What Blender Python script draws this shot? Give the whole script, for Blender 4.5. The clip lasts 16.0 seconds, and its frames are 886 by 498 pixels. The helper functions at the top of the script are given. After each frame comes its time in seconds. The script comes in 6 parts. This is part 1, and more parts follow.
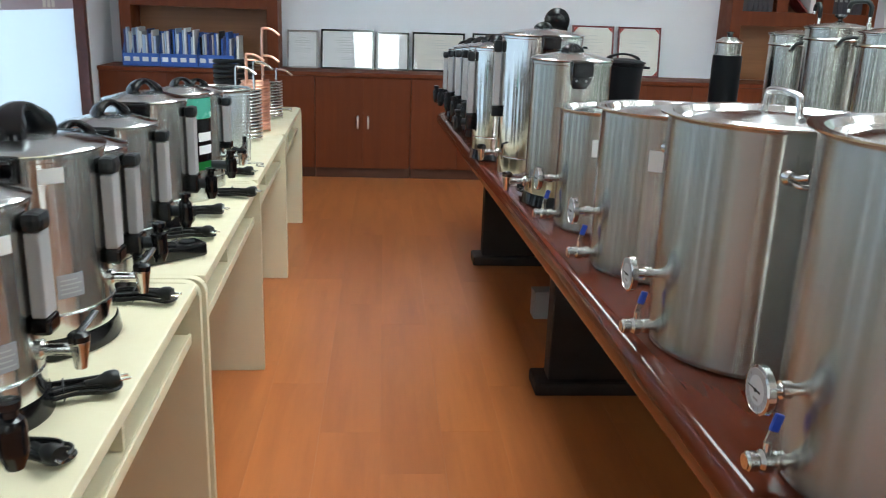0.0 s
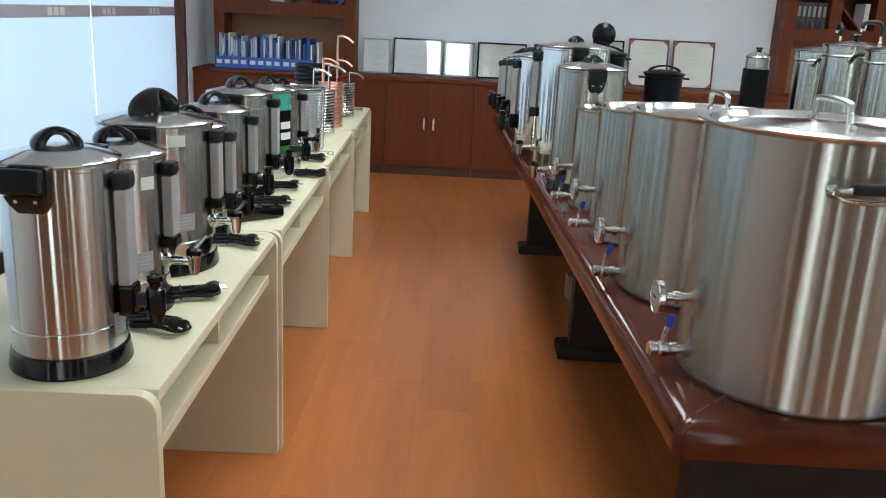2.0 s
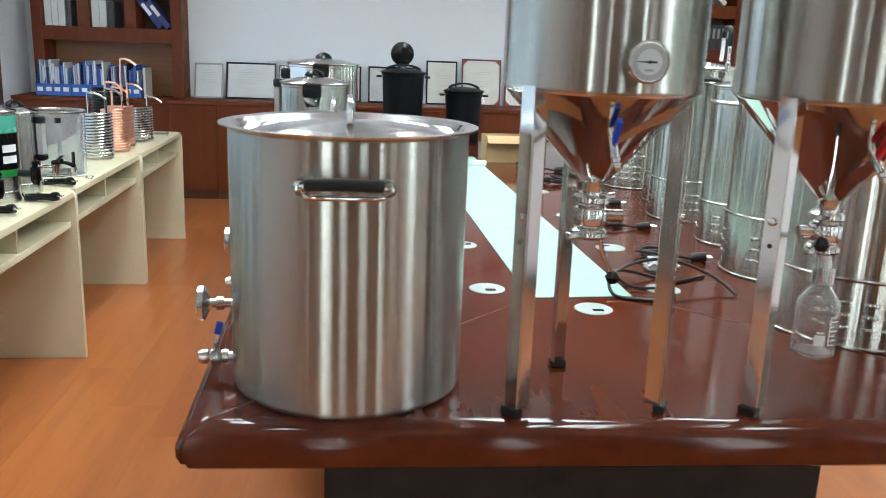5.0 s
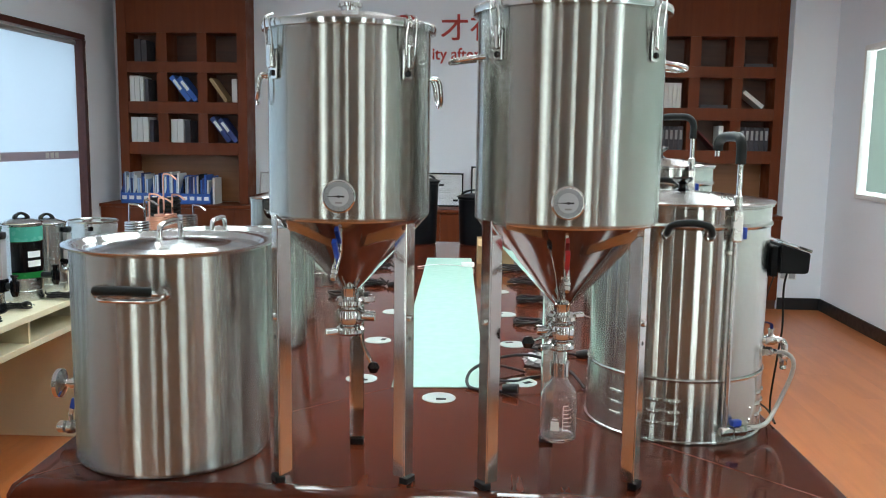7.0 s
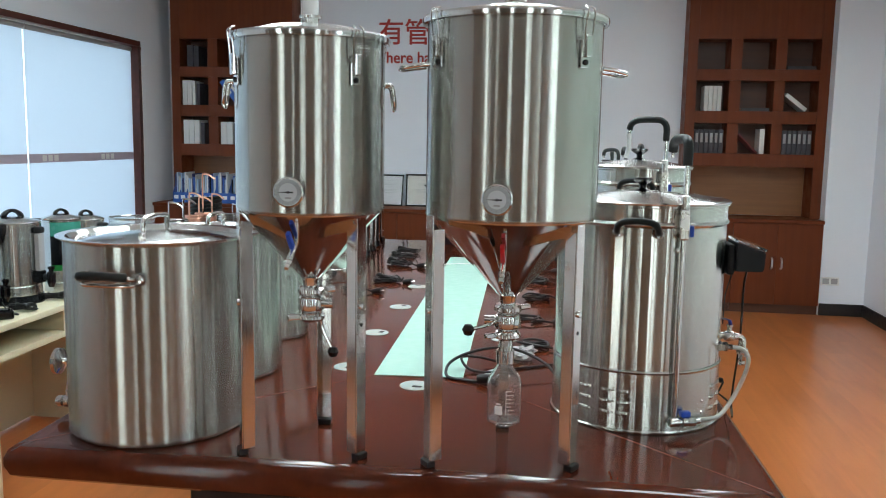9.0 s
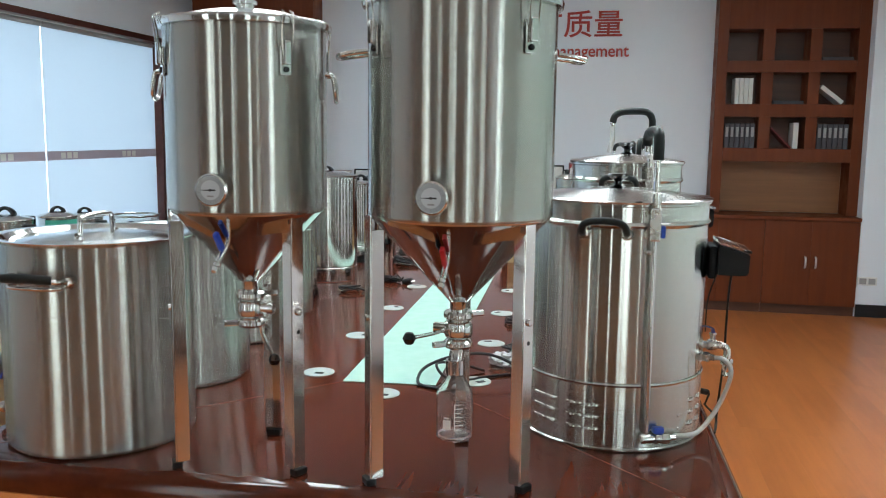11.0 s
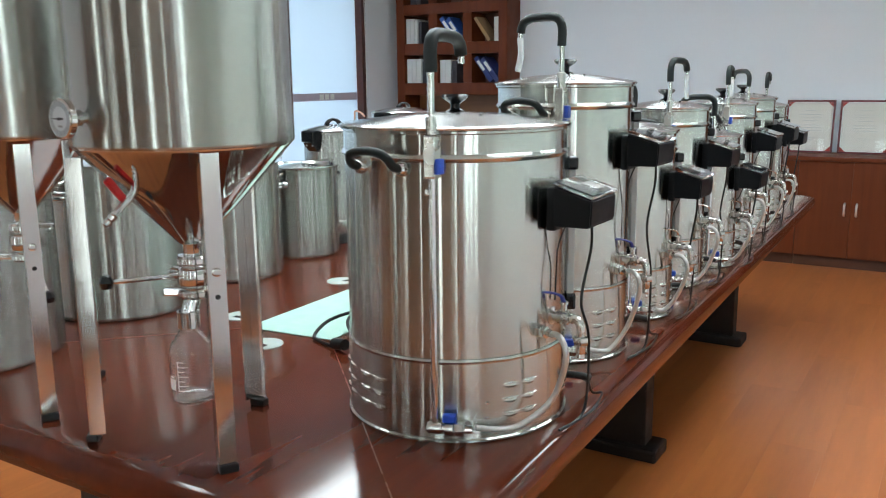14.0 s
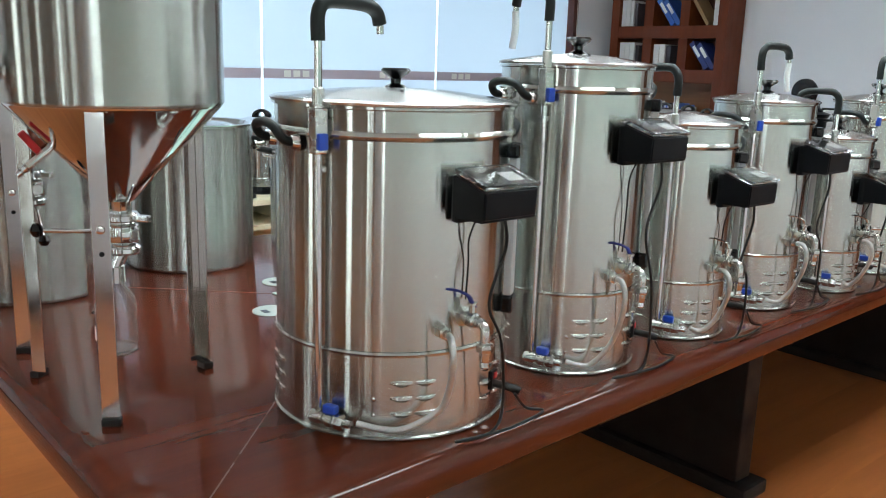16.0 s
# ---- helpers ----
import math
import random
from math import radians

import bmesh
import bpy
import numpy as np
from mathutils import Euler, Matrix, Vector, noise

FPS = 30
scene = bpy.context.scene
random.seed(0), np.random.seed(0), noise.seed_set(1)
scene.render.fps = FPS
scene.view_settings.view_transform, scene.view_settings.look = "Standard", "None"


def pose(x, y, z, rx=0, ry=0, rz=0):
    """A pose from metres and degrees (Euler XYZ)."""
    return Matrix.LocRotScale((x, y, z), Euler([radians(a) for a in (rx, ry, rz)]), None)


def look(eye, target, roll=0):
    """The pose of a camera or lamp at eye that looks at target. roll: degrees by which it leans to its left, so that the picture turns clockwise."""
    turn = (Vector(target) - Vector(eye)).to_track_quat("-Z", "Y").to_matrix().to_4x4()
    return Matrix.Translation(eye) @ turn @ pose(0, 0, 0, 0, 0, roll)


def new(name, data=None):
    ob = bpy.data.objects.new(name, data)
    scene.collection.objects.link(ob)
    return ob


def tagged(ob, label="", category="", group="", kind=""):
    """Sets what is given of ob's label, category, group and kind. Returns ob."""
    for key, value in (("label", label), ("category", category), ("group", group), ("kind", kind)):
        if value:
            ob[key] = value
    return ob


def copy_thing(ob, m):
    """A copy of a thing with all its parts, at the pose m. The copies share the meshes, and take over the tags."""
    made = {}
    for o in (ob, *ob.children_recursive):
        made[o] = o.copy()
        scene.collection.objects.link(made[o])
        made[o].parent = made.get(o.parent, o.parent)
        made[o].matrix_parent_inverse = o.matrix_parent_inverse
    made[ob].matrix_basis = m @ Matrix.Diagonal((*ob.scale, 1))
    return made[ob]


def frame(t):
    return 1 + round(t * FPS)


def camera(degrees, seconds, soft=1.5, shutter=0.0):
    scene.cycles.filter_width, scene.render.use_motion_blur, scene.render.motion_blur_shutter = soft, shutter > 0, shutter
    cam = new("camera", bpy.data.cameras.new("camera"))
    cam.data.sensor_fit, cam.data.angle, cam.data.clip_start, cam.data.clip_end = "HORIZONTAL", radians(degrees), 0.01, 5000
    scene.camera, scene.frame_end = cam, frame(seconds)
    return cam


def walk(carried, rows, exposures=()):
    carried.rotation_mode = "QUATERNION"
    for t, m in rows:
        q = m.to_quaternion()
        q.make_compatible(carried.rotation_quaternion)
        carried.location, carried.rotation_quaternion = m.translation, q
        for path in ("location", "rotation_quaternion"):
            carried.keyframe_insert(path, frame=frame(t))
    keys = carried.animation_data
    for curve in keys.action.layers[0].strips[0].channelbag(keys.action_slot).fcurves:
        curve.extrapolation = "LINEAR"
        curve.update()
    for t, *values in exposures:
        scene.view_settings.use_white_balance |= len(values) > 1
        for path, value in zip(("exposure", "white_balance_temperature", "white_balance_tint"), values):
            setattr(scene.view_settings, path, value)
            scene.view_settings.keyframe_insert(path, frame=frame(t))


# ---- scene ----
cam = camera(55.5, 16.0, soft=1.0, shutter=0.25)
PATH = [
    (0, (0.692, 0.357, 1.345), (0.838, 2.272, 0.786), 2.0),
    (0.5, (0.675, 0.149, 1.351), (0.722, 2.07, 0.799), 2.3),
    (1, (0.663, -0.016, 1.356), (0.666, 1.903, 0.792), 2.8),
    (1.5, (0.694, -0.075, 1.369), (0.709, 1.843, 0.804), 3.5),
    (2, (0.794, -0.154, 1.371), (0.771, 1.77, 0.825), 2.9),
    (2.5, (0.874, -0.218, 1.375), (0.79, 1.717, 0.877), 2.3),
    (3, (0.946, -0.249, 1.369), (0.844, 1.692, 0.899), 2.1),
    (3.5, (1.026, -0.229, 1.365), (0.976, 1.714, 0.894), 1.9),
    (4, (1.147, -0.148, 1.351), (1.203, 1.792, 0.868), 1.9),
    (4.5, (1.265, -0.104, 1.367), (1.445, 1.827, 0.88), 2.1),
    (4.8, (1.384, -0.114, 1.365), (1.572, 1.817, 0.877), 2.1),
    (5, (1.467, -0.156, 1.358), (1.632, 1.779, 0.879), 2.1),
    (5.2, (1.553, -0.182, 1.364), (1.696, 1.754, 0.884), 1.8),
    (7.3, (2.136, -0.514, 1.451), (1.997, 1.466, 1.202), 1.1),
    (7.5, (2.131, -0.541, 1.452), (1.993, 1.438, 1.199), 1.4),
    (8, (2.148, -0.574, 1.45), (2.006, 1.404, 1.19), 1.4),
    (8.5, (2.236, -0.565, 1.45), (2.041, 1.407, 1.181), 0.9),
    (8.7, (2.296, -0.57, 1.448), (2.067, 1.401, 1.19), 0.9),
    (10.8, (2.514, -0.44, 1.443), (2.152, 1.51, 1.181), 0.9),
    (11, (2.546, -0.406, 1.443), (2.172, 1.541, 1.176), 0.7),
    (11.5, (2.711, -0.32, 1.435), (2.16, 1.583, 1.165), 0.5),
    (12, (2.887, -0.23, 1.438), (2.185, 1.622, 1.161), 0.2),
    (12.5, (2.968, -0.084, 1.408), (2.205, 1.745, 1.136), -0.0),
    (13, (3.051, 0.024, 1.416), (2.24, 1.827, 1.119), -0.1),
    (13.5, (3.243, 0.12, 1.406), (2.347, 1.878, 1.084), -0.3),
    (14, (3.384, 0.246, 1.383), (2.359, 1.918, 0.993), -0.6),
    (14.5, (3.418, 0.416, 1.36), (2.353, 2.059, 0.952), 1.4),
    (15, (3.491, 0.541, 1.372), (2.379, 2.149, 0.95), 1.8),
    (15.5, (3.66, 0.66, 1.373), (2.265, 2.024, 0.935), 1.5),
    (16, (3.76, 0.703, 1.373), (2.289, 1.986, 0.939), 1.8),
]
EXPOSURES = [(0, 0.3), (0.5, 0.05), (1.5, 0.08), (3, 0.15), (4, 0.3), (5, 0.4), (7.5, 0.05), (12, -0.05), (13.2, -0.1), (14, 0.16), (15, 0.28), (16, 0.04)]
walk(cam, [(t, look(eye, target, roll)) for t, eye, target, roll in PATH], EXPOSURES)

# ---- world, sun, lights ----
world = bpy.data.worlds.new("world")
scene.world = world
world.use_nodes = True
wt = world.node_tree
sky = wt.nodes.new("ShaderNodeTexSky")
sky.sky_type, sky.sun_disc = "NISHITA", False
sky.sun_elevation, sky.sun_rotation = radians(42), radians(200)
wt.links.new(sky.outputs[0], wt.nodes["Background"].inputs[0])
wt.nodes["Background"].inputs[1].default_value = 0.12

CEIL = 2.85
WEST, EAST, NORTH, SOUTH = -1.45, 4.97, 7.36, -1.9


def window_light(name, m, sx, sy, watts, colour):
    data = bpy.data.lights.new(name, "AREA")
    data.shape, data.size, data.size_y, data.energy, data.color = "RECTANGLE", sx, sy, watts, colour
    ob = new(name, data)
    ob.matrix_world = m
    return ob


window_light("daylight_west", look((WEST - 0.34, 3.85, 1.3), (WEST + 1, 3.85, 1.3)), 5.8, 1.95, 85, (0.85, 0.98, 1.0))
window_light("daylight_east", look((EAST + 0.34, 2.5, 1.6), (EAST - 1, 2.5, 1.6)), 7.6, 1.2, 210, (0.85, 0.98, 1.0))
# Added light behind the unseen south panes, brightening the back wall and steel.
window_light("daylight_south", look((1.75, SOUTH - 0.34, 1.35), (1.75, 0, 1.35)), 6.1, 2.6, 158, (0.89, 0.99, 1.0))

# ---- materials ----


def material(name, base=(0.8, 0.8, 0.8), rough=0.5, metal=0.0, **extra):
    m = bpy.data.materials.new(name)
    m.use_nodes = True
    b = m.node_tree.nodes["Principled BSDF"]
    b.inputs["Base Color"].default_value = (*base, 1)
    b.inputs["Roughness"].default_value = rough
    b.inputs["Metallic"].default_value = metal
    for key, value in extra.items():
        b.inputs[key.replace("_", " ")].default_value = value
    return m


class Nodes:
    """Short hand for the nodes of one material."""

    def __init__(self, m):
        self.tree = m.node_tree
        self.bsdf = m.node_tree.nodes["Principled BSDF"]
        self.coord = self.tree.nodes.new("ShaderNodeTexCoord").outputs["Object"]

    def node(self, kind, **values):
        n = self.tree.nodes.new(kind)
        for key, value in values.items():
            n.inputs[key].default_value = value
        return n

    def link(self, a, b):
        self.tree.links.new(a, b)

    def scaled(self, sx, sy, sz, source=None):
        n = self.node("ShaderNodeMapping", Scale=(sx, sy, sz))
        self.link(source or self.coord, n.inputs["Vector"])
        return n.outputs[0]

    def noise(self, vector, scale, detail=3.0, rough=0.5):
        n = self.node("ShaderNodeTexNoise", Scale=scale, Detail=detail, Roughness=rough)
        self.link(vector, n.inputs["Vector"])
        return n.outputs["Fac"]

    def ramp(self, fac, *stops):
        n = self.tree.nodes.new("ShaderNodeValToRGB")
        r = n.color_ramp
        while len(r.elements) < len(stops):
            r.elements.new(0.5)
        for e, (p, c) in zip(r.elements, stops):
            e.position, e.color = p, (*c, 1)
        self.link(fac, n.inputs[0])
        return n.outputs[0]

    def range(self, fac, a, b, lo=0.3, hi=0.7):
        n = self.node("ShaderNodeMapRange")
        for i, v in enumerate((lo, hi, a, b)):
            n.inputs[i + 1].default_value = v
        self.link(fac, n.inputs[0])
        return n.outputs[0]

    def mix(self, fac, a, b, mode="MIX"):
        n = self.tree.nodes.new("ShaderNodeMix")
        n.data_type, n.blend_type = "RGBA", mode
        for socket, v in ((n.inputs[0], fac), (n.inputs[6], a), (n.inputs[7], b)):
            if hasattr(v, "links"):
                self.link(v, socket)
            else:
                socket.default_value = v if isinstance(v, float) else (*v, 1)
        return n.outputs[2]

    def bump(self, height, strength=0.1, distance=0.002):
        n = self.node("ShaderNodeBump", Strength=strength, Distance=distance)
        self.link(height, n.inputs["Height"])
        self.link(n.outputs[0], self.bsdf.inputs["Normal"])

    def colour(self, out):
        self.link(out, self.bsdf.inputs["Base Color"])

    def rough(self, out):
        self.link(out, self.bsdf.inputs["Roughness"])


def brushed_steel(name, base, rough, aniso, grain=0.015, waves=0.0026):
    m = material(name, base, rough, 1.0, Anisotropic=aniso, Anisotropic_Rotation=0.25)
    n = Nodes(m)
    t = n.tree.nodes.new("ShaderNodeTangent")
    t.direction_type, t.axis = "RADIAL", "Z"
    n.link(t.outputs[0], n.bsdf.inputs["Tangent"])
    lines = n.noise(n.scaled(3, 3, 500), 1.0, 2.0)
    sheet = n.noise(n.scaled(25, 25, 0.02), 1.0, 2.0, 0.5)
    n.bump(lines, grain, 0.0006)
    fine = n.bsdf.inputs["Normal"].links[0].from_node
    wave = n.node("ShaderNodeBump", Strength=0.6, Distance=waves)
    n.link(sheet, wave.inputs["Height"])
    n.link(wave.outputs[0], fine.inputs["Normal"])
    return m


def plain_metal(name, base, rough):
    m = material(name, base, rough, 1.0)
    n = Nodes(m)
    n.rough(n.range(n.noise(n.coord, 18.0, 4.0), rough * 0.7, rough * 1.5))
    return m


def plastic(name, base, rough, grain=900.0, strength=0.05, **extra):
    m = material(name, base, rough, **extra)
    n = Nodes(m)
    n.rough(n.range(n.noise(n.coord, 25.0, 4.0), rough * 0.8, rough * 1.25))
    n.bump(n.noise(n.coord, grain, 2.0), strength, 0.0008)
    return m


def wood(name, dark, light, rough, along="y", coat=0.0, scale=1.0, by_object=False, cloudy=0.35):
    m = material(name, light, rough, Coat_Weight=coat, Coat_Roughness=0.04)
    n = Nodes(m)
    k = {"x": (1.2, 22, 22), "y": (22, 1.2, 22), "z": (22, 22, 1.2)}[along]
    source = n.coord
    if by_object:
        info = n.tree.nodes.new("ShaderNodeObjectInfo")
        add = n.tree.nodes.new("ShaderNodeVectorMath")
        add.operation = "ADD"
        mul = n.tree.nodes.new("ShaderNodeMath")
        mul.operation = "MULTIPLY"
        mul.inputs[1].default_value = 37.0
        n.link(info.outputs["Random"], mul.inputs[0])
        n.link(n.coord, add.inputs[0])
        n.link(mul.outputs[0], add.inputs[1])
        source = add.outputs[0]
    grain = n.noise(n.scaled(*[v * scale for v in k], source), 1.0, 3.0 if by_object else 6.0, 0.5 if by_object else 0.62)
    cloud = n.noise(n.scaled(*[v * scale * 0.12 for v in k], source), 1.0, 3.0)
    c = n.ramp(grain, (0.28, dark), (0.72, light))
    c = n.mix(n.range(cloud, 0.0, cloudy), c, tuple(v * 0.78 for v in light))
    if by_object:
        c = n.mix(n.range(info.outputs["Random"], 0.0, 0.10, 0.0, 1.0), c, tuple(v * 0.6 for v in dark))
    n.colour(c)
    n.rough(n.range(n.noise(source, 9.0, 4.0), rough * 0.8, rough * 1.3))
    if not by_object:
        n.bump(grain, 0.03, 0.0006)
    return m


STEEL = brushed_steel("brushed_steel", (0.455, 0.46, 0.43), 0.27, 1.0, 0.015, 0.0019)
SATIN = brushed_steel("satin_steel", (0.58, 0.59, 0.555), 0.20, 1.0, 0.015, 0.0036)
TURNED = brushed_steel("turned_lid_steel", (0.72, 0.73, 0.72), 0.16, 0.9, 0.01, 0.0)
URN_STEEL = brushed_steel("urn_steel", (0.60, 0.61, 0.59), 0.19, 1.0)
CHROME = plain_metal("polished_steel", (0.70, 0.69, 0.67), 0.11)
MIRROR = plain_metal("mirror_steel", (0.66, 0.65, 0.63), 0.05)
FITTING = plain_metal("fitting_steel", (0.6, 0.59, 0.56), 0.22)
COPPER = plain_metal("copper", (0.88, 0.50, 0.36), 0.34)
BLACK = plastic("black_plastic", (0.004, 0.004, 0.005), 0.12, Specular_IOR_Level=0.45)
BLACK_MATT = plastic("matt_black_plastic", (0.004, 0.0045, 0.006), 0.36, Specular_IOR_Level=0.18)
RUBBER = plastic("rubber", (0.009, 0.009, 0.009), 0.4, Specular_IOR_Level=0.3)
SLEEVE = plastic("dark_silicone", (0.008, 0.011, 0.011), 0.42, Specular_IOR_Level=0.35)
GREY_STRIP = plastic("grey_gauge_plastic", (0.36, 0.35, 0.35), 0.35)
DARK_GREY = plastic("charcoal_plastic", (0.010, 0.013, 0.016), 0.36, Specular_IOR_Level=0.35)
BLUE = plastic("blue_vinyl", (0.012, 0.06, 0.42), 0.35)
NAVY_VINYL = plastic("navy_vinyl", (0.010, 0.018, 0.17), 0.4)
RED = plastic("red_vinyl", (0.45, 0.012, 0.015), 0.35)
PAPER = plastic("paper", (0.78, 0.78, 0.76), 0.6)
GREY_INK = plastic("grey_ink", (0.3, 0.3, 0.3), 0.6)
FAINT_INK = plastic("faint_ink", (0.50, 0.50, 0.50), 0.6)
BLACK_INK = plastic("black_ink", (0.02, 0.02, 0.02), 0.5)
SIGN_RED = plastic("sign_red", (0.42, 0.03, 0.022), 0.5)
CREAM = plastic("cream_laminate", (0.70, 0.63, 0.44), 0.38, 260.0, 0.03)
PLASTER = plastic("painted_plaster", (0.82, 0.86, 0.91), 0.75, 120.0, 0.05)
CEILING = plastic("ceiling_paint", (0.78, 0.79, 0.80), 0.8, 90.0, 0.05)
SKIRTING = plastic("black_skirting", (0.012, 0.013, 0.015), 0.4)
MAHOGANY = wood("mahogany_lacquer", (0.068, 0.0125, 0.005), (0.112, 0.021, 0.008), 0.10, "y", 0.0)
MAHOGANY.node_tree.nodes["Principled BSDF"].inputs["Specular IOR Level"].default_value = 0.38
REFLECTED_PANEL = wood("reflected_panel_wood", (0.085, 0.060, 0.038), (0.14, 0.10, 0.066), 0.5, "z")
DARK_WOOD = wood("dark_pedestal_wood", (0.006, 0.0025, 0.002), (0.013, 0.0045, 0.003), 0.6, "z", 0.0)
HANDLE_METAL = plain_metal("satin_nickel", (0.86, 0.85, 0.83), 0.42)
CABINET = wood("cabinet_veneer", (0.115, 0.0225, 0.0045), (0.17, 0.036, 0.007), 0.5, "z", 0.0)
CABINET.node_tree.nodes["Principled BSDF"].inputs["Specular IOR Level"].default_value = 0.28
# Darker veneer: shade inside the cubbyholes put into its colour; plinth shares it.
CABINET_SHADE = wood("shaded_cabinet_veneer", (0.05, 0.016, 0.008), (0.10, 0.032, 0.014), 0.45, "x")
NICHE_BACK = wood("niche_back_veneer", (0.20, 0.075, 0.022), (0.30, 0.12, 0.04), 0.4, "x")
FRAME_WOOD = wood("window_frame_wood", (0.06, 0.014, 0.010), (0.11, 0.028, 0.018), 0.35, "y")
LAMINATE = material("floor_laminate", (0.5, 0.178, 0.06), 0.28)
n = Nodes(LAMINATE)
info = n.tree.nodes.new("ShaderNodeObjectInfo").outputs["Random"]
shift = n.node("ShaderNodeVectorMath")
shift.operation = "ADD"
n.link(n.coord, shift.inputs[0])
n.link(n.range(info, 0.0, 40.0, 0.0, 1.0), shift.inputs[1])
grain = n.noise(n.scaled(55, 1.6, 55, shift.outputs[0]), 1.0, 3.0, 0.5)
tone = n.mix(n.range(grain, 0.0, 1.0), (0.53, 0.168, 0.048), (0.56, 0.180, 0.053))
tone = n.mix(n.range(info, 0.0, 0.5, 0.0, 1.0), tone, (0.43, 0.135, 0.040))
figure = n.noise(n.scaled(9, 1.1, 9, shift.outputs[0]), 1.0, 4.0, 0.6)
tone = n.mix(n.range(figure, 0.0, 0.42, 0.42, 0.68), tone, (0.30, 0.080, 0.022))
n.colour(tone)
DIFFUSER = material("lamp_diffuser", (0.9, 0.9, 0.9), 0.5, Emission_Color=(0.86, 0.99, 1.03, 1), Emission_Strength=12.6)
UNDERLAY = wood("floor_joint", (0.22, 0.08, 0.03), (0.30, 0.11, 0.045), 0.5, "y")
CARD = wood("corrugated_card", (0.40, 0.27, 0.13), (0.52, 0.36, 0.19), 0.8, "x")
BLUE_FILE = plastic("blue_file_plastic", (0.03, 0.11, 0.42), 0.4)
PALE_FILE = plastic("pale_blue_folder", (0.42, 0.54, 0.70), 0.35)
NAVY_FILE = plastic("navy_file_board", (0.02, 0.035, 0.16), 0.45)
WHITE_FILE = plastic("white_file_board", (0.68, 0.67, 0.64), 0.55)
DARK_BOOK = plastic("dark_bookcloth", (0.05, 0.045, 0.055), 0.6)
MAROON_BOOK = plastic("maroon_bookcloth", (0.16, 0.018, 0.018), 0.55)
TAN_BOOK = plastic("tan_bookcloth", (0.36, 0.22, 0.11), 0.6)
GREEN_INSET = plastic("pale_green_inset", (0.36, 0.56, 0.48), 0.42, 900.0, 0.004)
GROMMET = plastic("pale_grommet", (0.37, 0.43, 0.40), 0.35)
GREEN_PRINT = plastic("green_print", (0.014, 0.15, 0.034), 0.25)
TEAL_PRINT = plastic("teal_print", (0.07, 0.36, 0.27), 0.25)
BAND = plastic("blind_band", (0.50, 0.44, 0.52), 0.7)

BOTTLE_GLASS = material("bottle_glass", (0.97, 0.98, 0.98), 0.03, Transmission_Weight=0.97, IOR=1.35)
GLASS = material("clear_glass", (0.94, 0.97, 0.96), 0.02, Transmission_Weight=1.0, IOR=1.46)
ACRYLIC = material("clear_acrylic", (0.95, 0.97, 0.97), 0.05, Transmission_Weight=0.92, IOR=1.2)
CLEAR_LID = material("clear_cover", (0.96, 0.97, 0.97), 0.04, Transmission_Weight=1.0, IOR=1.28)
MILKY = material("milky_silicone", (0.85, 0.87, 0.87), 0.25, Transmission_Weight=0.35)
GLAZING = material("certificate_glass", (0.9, 0.9, 0.9), 0.03, Transmission_Weight=1.0, IOR=1.45)
LID_GLASS = brushed_steel("lid_steel", (0.64, 0.63, 0.61), 0.2, 0.9, 0.01, 0.0)


def braided():
    m = material("braided_hose", (0.58, 0.57, 0.55), 0.36, 0.75)
    n = Nodes(m)
    weave = n.noise(n.coord, 900.0, 1.0)
    n.bump(weave, 0.35, 0.0012)
    n.colour(n.ramp(weave, (0.25, (0.40, 0.39, 0.38)), (0.7, (0.68, 0.67, 0.65))))
    return m


def blind_cloth(name, a, b, thread, through_part):
    m = material(name, a, 0.8)
    n = Nodes(m)
    tr = n.tree.nodes.new("ShaderNodeBsdfTranslucent")
    weave = n.noise(n.scaled(1, 260, 260), 1.0, 2.0)
    fold = n.noise(n.scaled(1, 1.1, 0.25), 1.0, 2.0)
    c = n.mix(n.range(fold, 0.0, 0.25), a, b)
    c = n.mix(n.range(weave, 0.0, 0.08), c, thread)
    n.colour(c)
    n.link(c, tr.inputs[0])
    mix = n.tree.nodes.new("ShaderNodeMixShader")
    mix.inputs[0].default_value = through_part
    out = n.tree.nodes["Material Output"]
    n.link(n.bsdf.outputs[0], mix.inputs[1])
    n.link(tr.outputs[0], mix.inputs[2])
    n.link(mix.outputs[0], out.inputs[0])
    return m


HOSE = braided()
BLIND = blind_cloth("blue_blind_cloth", (0.72, 0.785, 0.87), (0.77, 0.83, 0.90), (0.56, 0.63, 0.72), 0.78)
BLIND_EAST = blind_cloth("grey_blind_cloth", (0.40, 0.45, 0.42), (0.44, 0.48, 0.45), (0.3, 0.34, 0.32), 0.6)

# ---- helpers for meshes ----


def mesh_of(name, bm, mat, sharp=38.0):
    bmesh.ops.recalc_face_normals(bm, faces=bm.faces)
    limit = radians(sharp)
    for f in bm.faces:
        f.smooth = f.material_index == 0
        f.material_index = 0
    for e in bm.edges:
        if len(e.link_faces) == 2 and e.calc_face_angle(0.0) > limit:
            e.smooth = False
    me = bpy.data.meshes.new(name)
    bm.to_mesh(me)
    bm.free()
    me.materials.append(mat)
    return me


def part(name, bm, mat, parent=None, label="", at=None):
    ob = new(name, mesh_of(name, bm, mat))
    if parent:
        ob.parent = parent
    if at is not None:
        ob.matrix_basis = at
    if label:
        ob["label"] = label
    return ob


def thing(name, label, category, m, group=""):
    ob = new(name)
    ob.empty_display_size = 0.05
    ob.matrix_basis = m
    return tagged(ob, label, category, group)


def structure(ob, label=""):
    return tagged(ob, label, kind="structure")


